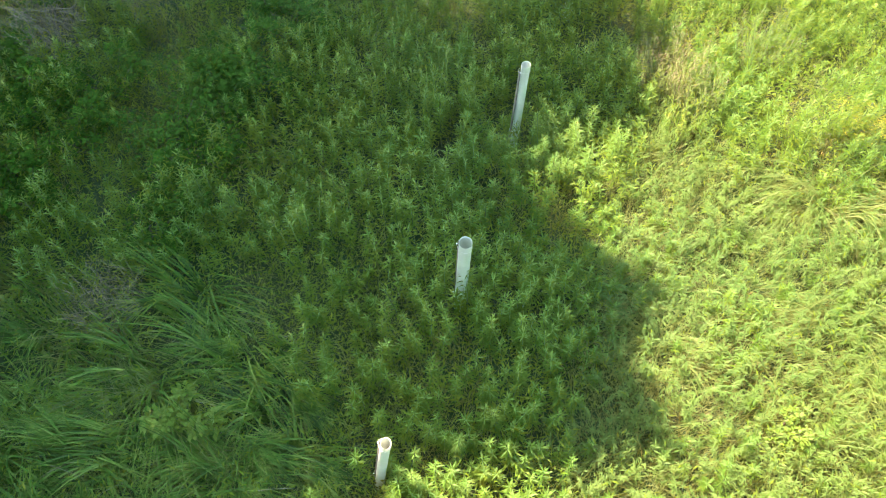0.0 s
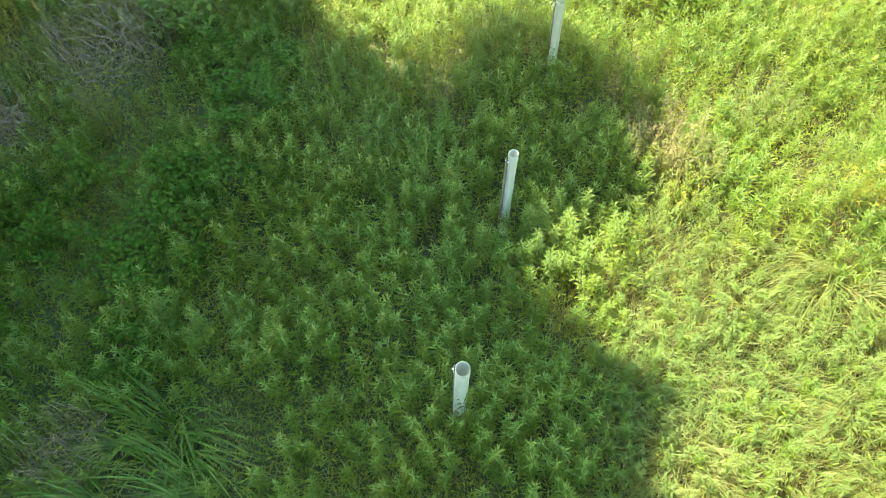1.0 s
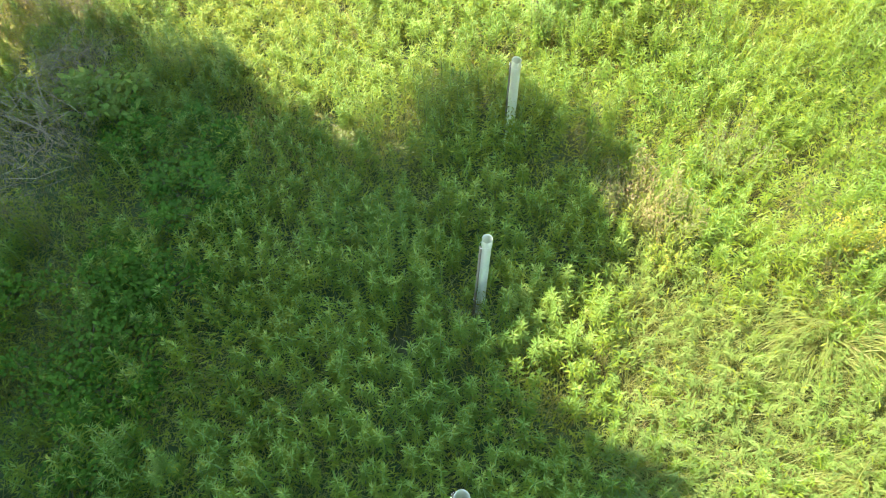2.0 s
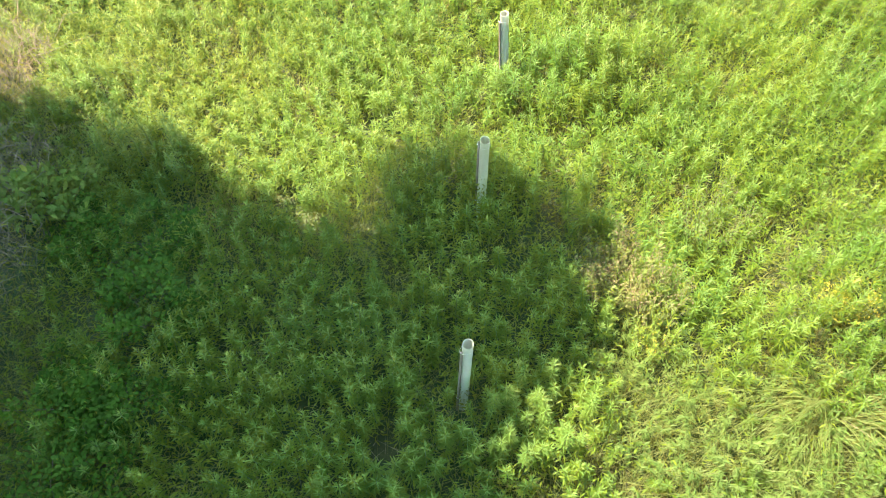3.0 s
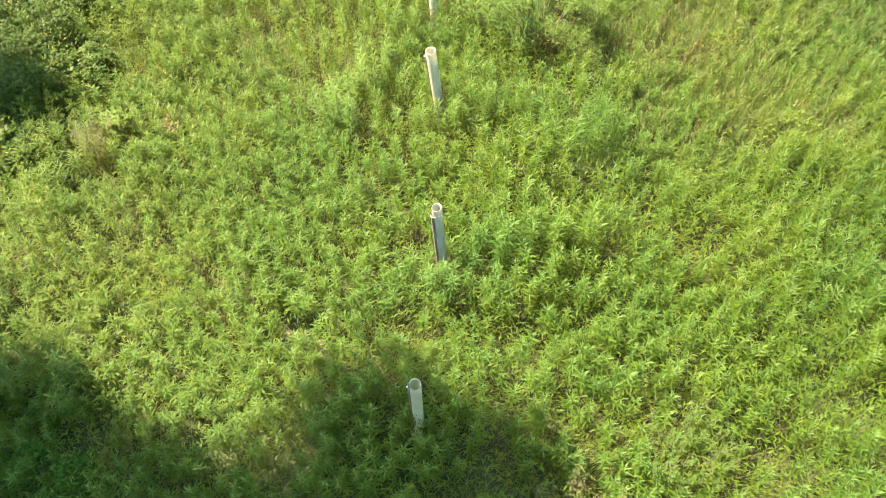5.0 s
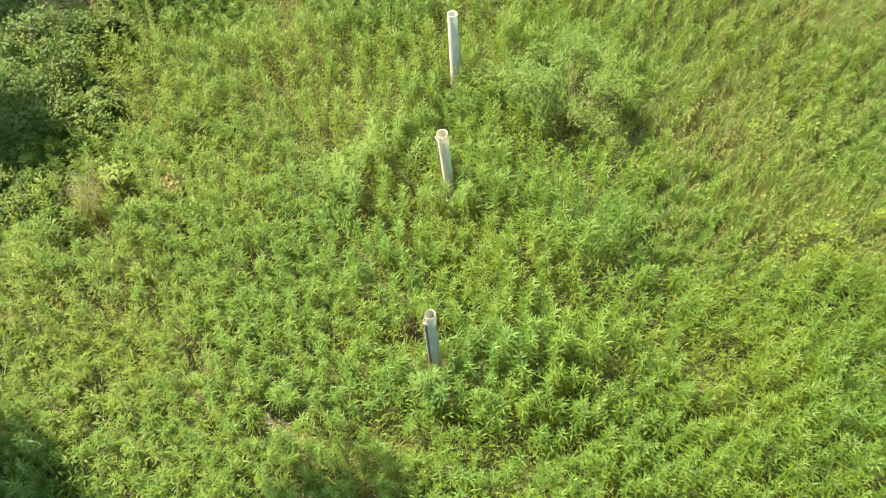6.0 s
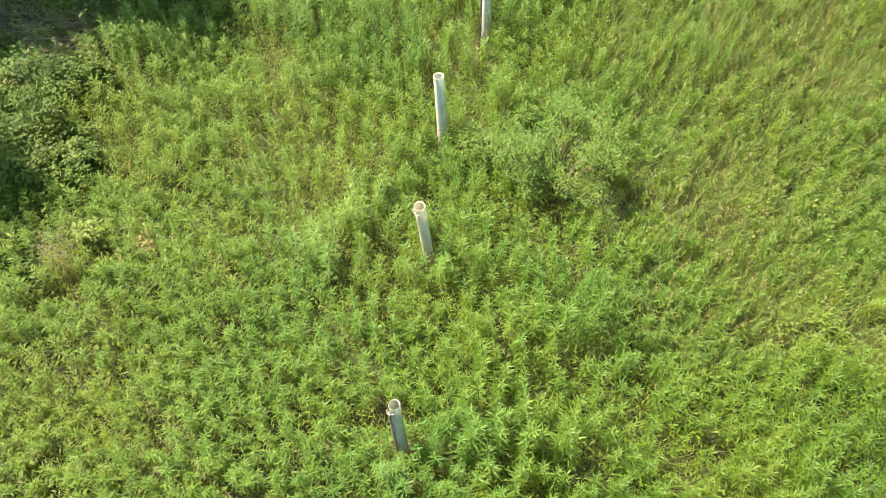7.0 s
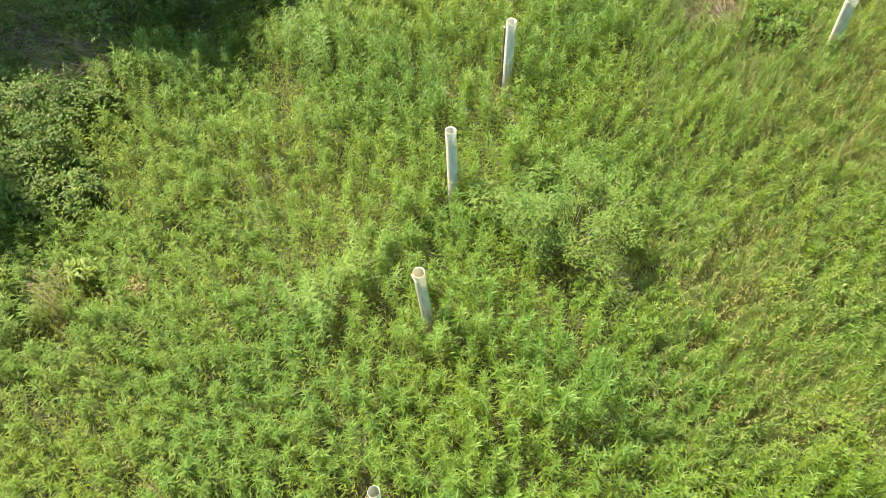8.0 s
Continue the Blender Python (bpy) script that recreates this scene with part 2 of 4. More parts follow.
TIE = plain_material("white_tie", (0.7, 0.7, 0.68), (0.8, 0.8, 0.78), 20.0, 0.4, 0)


def soil_material():
    m, t, bsdf, out = nodes_of("meadow_soil")
    litter = ramp(t, noise_tex(t, 14.0, 6.0), [(0.3, (0.018, 0.020, 0.007)), (0.55, (0.038, 0.036, 0.014)), (0.75, (0.078, 0.062, 0.032))])
    green = ramp(t, noise_tex(t, 0.9, 5.0), [(0.3, (0.35, 0.35, 0.35)), (0.55, (1, 1, 1))])
    c = mix(t, green, litter, mix(t, 0.8, litter, (0.020, 0.050, 0.008)))
    t.links.new(c, bsdf.inputs["Base Color"])
    bsdf.inputs["Roughness"].default_value = 0.95
    bp = t.nodes.new("ShaderNodeBump")
    bp.inputs["Strength"].default_value, bp.inputs["Distance"].default_value = 0.8, 0.03
    t.links.new(noise_tex(t, 30.0, 5.0), bp.inputs["Height"])
    t.links.new(bp.outputs[0], bsdf.inputs["Normal"])
    return m


SOIL = soil_material()


# ---------------------------------------------------------------- ground
def ground_sheet():
    """One sheet: fine cells under the meadow, growing out to the horizon."""
    def ticks(lo, hi):
        inner = np.arange(lo, hi + 0.01, 0.2)
        out = np.array([1, 2.5, 5, 9, 15, 25, 45, 80, 140, 250, 450])
        return np.concatenate([lo - out[::-1], inner, hi + out])
    xs, ys = ticks(-9, 9), ticks(-6, 16)
    gx, gy = np.meshgrid(xs, ys, indexing="ij")
    near = np.clip(1 - np.maximum(np.abs(gx) - 9, np.abs(gy - 5) - 11).clip(0, 20) / 20, 0, 1)
    v = np.stack([gx, gy, rise(gx, gy) * near], -1).reshape(-1, 3)
    i, j = np.meshgrid(np.arange(len(xs) - 1), np.arange(len(ys) - 1), indexing="ij")
    o = (i * len(ys) + j).ravel()
    f = np.stack([o, o + len(ys), o + len(ys) + 1, o + 1], 1)
    ob = new("ground", mesh_of("ground", [(v, f)], SOIL, True))
    tagged(ob, "brown meadow soil with dry litter and moss", "ground", kind="structure")


ground_sheet()


# ---------------------------------------------------------------- zones of the meadow
def near_spot(x, y, spots):
    """1 at the middle of the nearest of the spots (x, y, radius), 0 outside."""
    best = np.zeros_like(x)
    for sx, sy, r in spots:
        best = np.maximum(best, np.clip(1.3 - 1.3 * np.hypot(x - sx, y - sy) / r, 0, 1))
    return best


TUSSOCKS = [(-2.25, -1.15, 0.95), (-3.75, -1.75, 0.8), (-1.85, -2.35, 0.85), (-1.25, -1.75, 0.7), (-2.9, -2.6, 0.7)]
BARE = [(-0.66, 1.57, 0.3), (1.42, -0.92, 0.25), (2.34, -0.46, 0.3), (-0.88, 5.2, 0.25), (-1.87, 4.24, 0.2), (-1.3, 1.9, 0.2), (0.3, 8.65, 0.22),
        (0.2, 6.24, 0.2), (0.43, 11.3, 0.25), (1.95, 5.72, 0.22), (0.36, 9.2, 0.18), (0.0, 1.95, 0.22), (0.8, 10.9, 0.2), (2.3, 8.6, 0.4)]
BRUSH = [(-3.2, -1.0, 0.36), (-4.85, 3.55, 0.7), (-5.35, 6.1, 0.6), (-4.8, 4.7, 0.4), (-5.55, 2.1, 0.45), (-4.4, 10.75, 0.45), (-5.2, 11.0, 0.6), (3.2, 12.6, 0.4)]
THICKET = [(-4.4, 11.9, 1.0), (-3.4, 12.1, 0.8), (-5.6, 11.7, 1.0), (-2.6, 12.5, 0.6), (-6.6, 11.4, 1.0), (-5.0, 12.9, 1.2), (-3.4, 13.2, 1.0)]
SHRUBS_AT = [(1.75, 9.0, 0.8), (1.2, 9.4, 0.6), (-4.5, 9.6, 0.45), (-4.3, 8.7, 0.4), (-4.2, 4.15, 0.5)]


def sunny_low(x, y):
    """The lower, grassier strip beside the row."""
    a = np.clip((x - 0.9 - 0.5 * (soft_noise(x, y, 0.8, 11) - 0.5)) / 0.5, 0, 1)
    return a * np.clip((2.9 - y + 0.8 * (soft_noise(x, y, 0.9, 12) - 0.5)) / 0.7, 0, 1)


def far_grass(x, y):
    """The grass with brown seed heads beyond."""
    a = np.clip((x - 1.9 - 0.9 * (soft_noise(x, y, 1.0, 13) - 0.5)) / 0.8, 0, 1)
    return a * np.clip((y - 6.3 + 1.0 * (soft_noise(x, y, 1.1, 14) - 0.5)) / 0.8, 0, 1)


def grassy(x, y):
    """Patches of the stand where grass has the upper hand."""
    return np.clip((soft_noise(x, y, 0.8, 15) - 0.53) / 0.2, 0, 1)


def grid(x0, x1, y0, y1, step, seed):
    g = np.random.default_rng(seed)
    x, y = np.meshgrid(np.arange(x0, x1, step), np.arange(y0, y1, step))
    x, y = x.ravel(), y.ravel()
    return x + g.uniform(-0.5, 0.5, len(x)) * step, y + g.uniform(-0.5, 0.5, len(y)) * step, g


def in_plot(x, y):
    """The strip of meadow that the way goes over, with a margin."""
    left = np.interp(y, [-4, 3, 14], [-5.2, -8.0, -8.0])
    right = np.interp(y, [-4, 3, 14], [4.9, 6.3, 7.0])
    return (x > left) & (x < right)


def wind_lean(x, y):
    """How far the plants of the open side lean over, as parts of their height."""
    k = np.clip((x - 1.2) / 1.5, 0, 1) * np.clip((y - 2.5) / 1.5, 0, 1)
    return 0.22 * k, 0.11 * k


def rod_leaves(x, y, h, g, count, reach, wide):
    """Leaves and stems of goldenrod: a column of narrow spreading leaves, a star at the tip."""
    n = len(x)
    lean_a, lean = g.uniform(0, 2 * np.pi, n), g.uniform(0, 0.2, n)
    wx, wy = wind_lean(x, y)
    z0 = rise(x, y)
    foot = np.stack([x, y, z0 - 0.02], 1)
    top = foot + np.stack([(np.cos(lean_a) * lean + wx) * h, (np.sin(lean_a) * lean + wy) * h, h], 1)
    s = np.linspace(0, 1, count) ** 0.8 * 0.7 + 0.3
    az = g.uniform(0, 2 * np.pi, n)[:, None] + np.arange(count) * 2.39996 + g.normal(0, 0.25, (n, count))
    s = np.clip(s + g.normal(0, 0.012, (n, count)), 0.15, 1)
    p = foot[:, None] + (top - foot)[:, None] * s[..., None]
    el = np.interp(s, [0.2, 0.6, 0.9, 1.0], [-0.1, 0.22, 0.5, 1.0]) + g.normal(0, 0.16, s.shape)
    length = np.interp(s, [0.2, 0.5, 0.85, 1.0], [0.7, 1.0, 0.95, 0.55]) * reach[:, None] * g.uniform(0.8, 1.15, s.shape)
    droop = g.uniform(-0.15, 0.5, s.shape)
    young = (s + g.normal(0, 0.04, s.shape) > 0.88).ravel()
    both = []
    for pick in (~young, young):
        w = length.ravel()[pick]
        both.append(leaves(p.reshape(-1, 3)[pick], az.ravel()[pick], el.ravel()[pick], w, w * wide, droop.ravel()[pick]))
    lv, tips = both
    return lv, tips, stalks(foot, top, 0.0035, 0.002)


# ---------------------------------------------------------------- goldenrod
gx, gy, g = grid(-8, 7, -4.2, 14.2, 0.112, 21)
low, fargr = sunny_low(gx, gy), far_grass(gx, gy)
bare = near_spot(gx, gy, BARE)
keep = 0.95 - 0.72 * low - 0.2 * fargr - 0.9 * bare - 0.97 * near_spot(gx, gy, [(x, y, 1.55 * r) for x, y, r in TUSSOCKS]) - 0.7 * near_spot(gx, gy, BRUSH) - 0.5 * near_spot(gx, gy, SHRUBS_AT)
shady = np.clip((-2.4 - gx) / 0.8, 0, 1) * np.clip((gy + 0.9) / 0.5, 0, 1) * np.clip((4.2 - gy) / 0.6, 0, 1)
keep -= 0.4 * shady + 0.85 * near_spot(gx, gy, [(x, y, 1.2 * r) for x, y, r in THICKET])
keep -= 0.35 * np.clip((soft_noise(gx, gy, 0.45, 5) - 0.62) / 0.2, 0, 1) + 0.45 * grassy(gx, gy)
ok = in_plot(gx, gy) & (g.random(len(gx)) < keep)
gx, gy, low, fargr = gx[ok], gy[ok], low[ok], fargr[ok]
tall = (0.33 + 0.38 * soft_noise(gx, gy, 0.7, 6) + 0.22 * soft_noise(gx, gy, 2.1, 7)) * (0.86 + 0.3 * soft_noise(gx, gy, 0.36, 17))
tall *= (0.9 + 0.18 * np.clip(gx + 0.3, 0, 1) * np.clip(gy - 2, 0, 1) - 0.12 * np.clip(-0.4 - gx, 0, 1) * np.clip(gy - 4, 0, 1)) * g.uniform(0.8, 1.14, len(gx)) * (1 - 0.30 * low) * (1 - 0.28 * fargr)
tall *= 1 + 0.12 * np.clip((gy - 8) / 3, 0, 1)
reach = g.uniform(0.082, 0.112, len(gx)) * (1 - 0.15 * low) * (1 - 0.12 * fargr)

# The plants that stand out singly beside the row are things of their own.
order = np.argsort(-(tall + 0.12 * g.random(len(gx))) + 0.25 * np.abs(gx - 0.7))
single = np.zeros(len(gx), bool)
single[order[:290]] = True
many = ~single
lv, tips, st = rod_leaves(gx[many], gy[many], tall[many], g, 48, reach[many], 0.14)
stand = empty("goldenrod_stand", 0, 0)
tagged(stand, "dense stand of green goldenrod with narrow whorled leaves", "goldenrod", kind="stuff")
tagged(part("goldenrod_leaves", mesh_of("goldenrod_leaves", [lv], GOLDENROD), stand), kind="stuff")
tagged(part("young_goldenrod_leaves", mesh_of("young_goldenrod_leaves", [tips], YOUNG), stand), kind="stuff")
tagged(part("goldenrod_stems", mesh_of("goldenrod_stems", [st], STEM), stand), kind="stuff")



def rod_plant(h, reach, count, seed, material, label):
    """One goldenrod with its stem and its leaves."""
    q = np.random.default_rng(seed)
    root = empty("goldenrod_plant", 0, 0)
    lv, tips, st = rod_leaves(np.zeros(1), np.zeros(1), np.array([h]), q, count, np.array([reach]), 0.14)
    drop = rise(np.zeros(1), np.zeros(1))[0]
    lv[0][:, 2] -= drop
    st[0][:, 2] -= drop
    tips[0][:, 2] -= drop
    part("stem", mesh_of("stem", [st], STEM), root)
    tagged(part("leaves", mesh_of("leaves", [lv], material), root), kind="stuff")
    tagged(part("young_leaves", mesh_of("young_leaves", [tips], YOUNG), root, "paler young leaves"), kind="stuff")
    return tagged(root, label, "goldenrod", "goldenrod beside the tree shelters")


kinds = [rod_plant(0.80, 0.106, 54, 300 + k, GOLDENROD, "tall green goldenrod with a star of narrow leaves") for k in range(6)]
used = set()
for n, k in enumerate(np.flatnonzero(single)):
    src = kinds[n % 6]
    s = tall[k] / 0.80
    m = Matrix.Translation((gx[k], gy[k], rise(gx[k], gy[k]))) @ Matrix.Rotation(g.uniform(0, 6.28), 4, "Z") @ Matrix.Diagonal((max(s, 0.85), max(s, 0.85), s, 1))
    if n % 6 in used:
        copy_thing(src, m)
    else:
        used.add(n % 6)
        src.matrix_basis = m

# Taller weeds that catch the light in clumps.
CLUMPS = [(0.64, 1.9, 0.42, 15, 0.84), (0.48, 1.50, 0.25, 7, 0.8), (0.62, 2.2, 0.15, 3, 0.75), (-3.62, 4.85, 0.3, 7, 0.95), (-3.05, 4.7, 0.25, 5, 0.9), (-2.81, 0.28, 0.06, 2, 0.85),
          (-2.35, 0.12, 0.15, 4, 0.8), (-1.55, 11.5, 0.45, 12, 1.05), (-0.55, 7.75, 0.3, 8, 1.0), (-0.2, 8.3, 0.35, 9, 0.95), (0.50, 7.56, 0.2, 8, 0.88), (0.44, 5.5, 0.11, 6, 0.95), (0.25, -1.75, 0.3, 6, 0.72)]
weed = None
for cx, cy, r, count, h in CLUMPS:
    for _ in range(count):
        a, d = g.uniform(0, 6.28), r * math.sqrt(g.random())
        x, y = cx + d * math.cos(a), cy + d * math.sin(a)
        s = h / 0.95 * g.uniform(0.85, 1.1)
        m = Matrix.Translation((x, y, rise(x, y))) @ Matrix.Rotation(g.uniform(0, 6.28), 4, "Z") @ Matrix.Diagonal((s, s, s, 1))
        if weed is None:
            weed = rod_plant(0.95, 0.115, 66, 401, TALL, "tall pale green weed with long narrow leaves")
            weed.name = "tall_weed"
            tagged(weed, category="weed", group="tall weeds in clumps")
            weed.matrix_basis = m
        else:
            copy_thing(weed, m)


# ---------------------------------------------------------------- undergrowth and grass
def undergrowth():
    x, y, q = grid(-8, 7, -4.2, 14.2, 0.033, 31)
    low, fg = sunny_low(x, y), far_grass(x, y)
    keep = 1.0 - 0.85 * low - 0.8 * fg - 0.9 * near_spot(x, y, BARE) - 0.6 * near_spot(x, y, BRUSH) - 0.75 * near_spot(x, y, TUSSOCKS)
    ok = in_plot(x, y) & (q.random(len(x)) < keep)
    x, y, low = x[ok], y[ok], low[ok]
    n = len(x)
    z = rise(x, y) + q.uniform(0.03, 1, n) * (0.46 + 0.24 * soft_noise(x, y, 0.5, 8)) * (0.9 + 0.25 * np.clip(x + 0.3, 0, 1) * np.clip(y - 2, 0, 1))
    length = q.uniform(0.04, 0.085, n)
    lv = leaves(np.stack([x, y, z], 1), q.uniform(0, 6.28, n), q.normal(0.25, 0.35, n), length, length * q.uniform(0.14, 0.24, n), q.uniform(0, 0.7, n))
    ob = new("undergrowth", mesh_of("undergrowth", [lv], FORB))
    tagged(ob, "low leafy green weeds under the goldenrod", "undergrowth", kind="stuff")


def sprigs():
    """Short leafy weeds of the sunny strip and the far grass: small feathered shoots."""
    x, y, q = grid(0.3, 7, -4.2, 14.2, 0.088, 33)
    low, fg = sunny_low(x, y), far_grass(x, y)
    ok = in_plot(x, y) & (q.random(len(x)) < 0.97 * low + 0.85 * fg)
    x, y = x[ok], y[ok]
    n, count = len(x), 28
    h = q.uniform(0.28, 0.46, n) * (0.8 + 0.4 * soft_noise(x, y, 0.6, 9))
    la = q.uniform(0, 6.28, n)
    lean = q.uniform(0.1, 0.6, n)
    wx, wy = wind_lean(x, y)
    foot = np.stack([x, y, rise(x, y)], 1)
    top = foot + np.stack([(np.cos(la) * lean + wx) * h, (np.sin(la) * lean + wy) * h, h], 1)
    s = np.linspace(0.3, 1, count) + q.normal(0, 0.02, (n, count))
    p = foot[:, None] + (top - foot)[:, None] * s[..., None]
    az = la[:, None] + np.where(np.arange(count) % 2, 1.1, -1.1) + q.normal(0, 0.45, (n, count))
    length = q.uniform(0.045, 0.085, (n, count))
    lv = leaves(p.reshape(-1, 3), az.ravel(), q.normal(0.35, 0.3, n * count), length.ravel(), length.ravel() * 0.145, q.uniform(0.1, 0.8, n * count))
    root = empty("meadow_weeds", 0, 0)
    tagged(root, "short yellow-green feathery weeds among the grass", "weeds", kind="stuff")
    tagged(part("weed_leaves", mesh_of("weed_leaves", [lv], FEATHER), root), kind="stuff")
    tagged(part("weed_stems", mesh_of("weed_stems", [stalks(foot, top, 0.002, 0.001)], STEM), root), kind="stuff")


def meadow_grass():
    x, y, q = grid(-8, 7, -4.2, 14.2, 0.046, 41)
    low, fg = sunny_low(x, y), far_grass(x, y)
    keep = 0.25 + 0.55 * low + 0.2 * fg + 0.7 * grassy(x, y) - 0.9 * near_spot(x, y, BARE)
    ok = in_plot(x, y) & (q.random(len(x)) < keep)
    x, y, low, fg = x[ok], y[ok], low[ok], fg[ok]
    n = len(x)
    wind = 0.3 + 5 * (soft_noise(x, y, 1.3, 16) - 0.5)
    length = q.uniform(0.34, 0.68, n) * (1 + 0.1 * fg)
    bl = blades(np.stack([x, y, rise(x, y)], 1), wind + q.normal(0, 1.3, n), q.uniform(0.9, 1.45, n), length, q.uniform(0.004, 0.008, n), q.uniform(0.5, 1.7, n), 3)
    ob = new("meadow_grass", mesh_of("meadow_grass", [bl], GRASS))
    tagged(ob, "fine yellow-green meadow grass", "grass", kind="stuff")
    # seed heads stand above the far grass
    pick = q.random(n) < 0.22 * fg
    x, y = x[pick], y[pick]
    n = len(x)
    foot = np.stack([x, y, rise(x, y)], 1)
    a, h = q.uniform(0, 6.28, n), q.uniform(0.4, 0.62, n)
    top = foot + np.stack([np.cos(a) * 0.2 * h, np.sin(a) * 0.2 * h, h], 1)
    p = np.repeat(top, 7, 0) - np.repeat((top - foot), 7, 0) * np.tile(np.linspace(0, 0.25, 7), n)[:, None]
    lv = leaves(p, q.uniform(0, 6.28, 7 * n), q.uniform(0.5, 1.2, 7 * n), q.uniform(0.018, 0.042, 7 * n), 0.009, 0.6)
    root = empty("seeding_grass", 0, 0)
    tagged(root, "thin grass stalks with reddish brown seed heads", "grass", kind="stuff")
    tagged(part("stalks", mesh_of("stalks", [stalks(foot, top, 0.0011, 0.0008)], GRASS), root), kind="stuff")
    tagged(part("seed_heads", mesh_of("seed_heads", [lv], SEED), root), kind="stuff")


def turf():
    """Short fine grass that closes the low strips."""
    x, y, q = grid(0.2, 7, -4.2, 14.2, 0.032, 45)
    low, fg = sunny_low(x, y), far_grass(x, y)
    ok = in_plot(x, y) & (q.random(len(x)) < 0.6 * np.maximum(low, 0.45 * fg))
    x, y = x[ok], y[ok]
    n = len(x)
    lay = 6.28 * soft_noise(x, y, 0.9, 46)
    bl = blades(np.stack([x, y, rise(x, y)], 1), lay + q.normal(0, 1.6, n), q.uniform(0.7, 1.4, n), q.uniform(0.16, 0.36, n), q.uniform(0.004, 0.007, n), q.uniform(0.3, 1.3, n), 3)
    ob = new("short_grass", mesh_of("short_grass", [bl], GRASS))
    tagged(ob, "short fine grass between the taller plants", "grass", kind="stuff")


def far_meadow():
    """Rosettes of longer leaves that carry the meadow on round the plot."""
    x, y, q = grid(-16, 14, -10, 22, 0.2, 47)
    ok = ~(in_plot(x, y) & (y > -4.2) & (y < 14.2))
    x, y = x[ok], y[ok]
    n, count = len(x), 9
    h = (0.25 + 0.5 * soft_noise(x, y, 0.9, 48)) * q.uniform(0.7, 1.2, n)
    s = np.linspace(0.25, 1, count)
    p = np.stack([x, y, 0 * x], 1)[:, None] + np.stack([0 * s, 0 * s, s], 1)[None] * h[:, None, None]
    az = q.uniform(0, 6.28, n)[:, None] + np.arange(count) * 2.4
    length = q.uniform(0.13, 0.24, (n, count))
    lv = leaves(p.reshape(-1, 3), az.ravel(), q.uniform(0.1, 0.8, n * count), length.ravel(), length.ravel() * 0.16, q.uniform(0, 0.7, n * count))
    ob = new("meadow_beyond", mesh_of("meadow_beyond", [lv], GOLDENROD))
    tagged(ob, "rough green meadow beyond the planted row", "grass", kind="stuff")


def litter():
    x, y, q = grid(-8, 7, -4.2, 14.2, 0.09, 51)
    ok = in_plot(x, y) & (q.random(len(x)) < 0.04 + 0.7 * near_spot(x, y, BARE) + 0.3 * near_spot(x, y, BRUSH))
    x, y = x[ok], y[ok]
    n = len(x)
    bl = blades(np.stack([x, y, rise(x, y) + q.uniform(0.005, 0.08, n)], 1), q.uniform(0, 6.28, n), q.normal(0.08, 0.12, n), q.uniform(0.1, 0.35, n), q.uniform(0.003, 0.008, n), 0.15, 3)
    ob = new("dry_litter", mesh_of("dry_litter", [bl], STRAW))
    tagged(ob, "dry straw and dead stalks on the soil", "litter", kind="stuff")


undergrowth()
sprigs()
meadow_grass()
turf()
far_meadow()
litter()


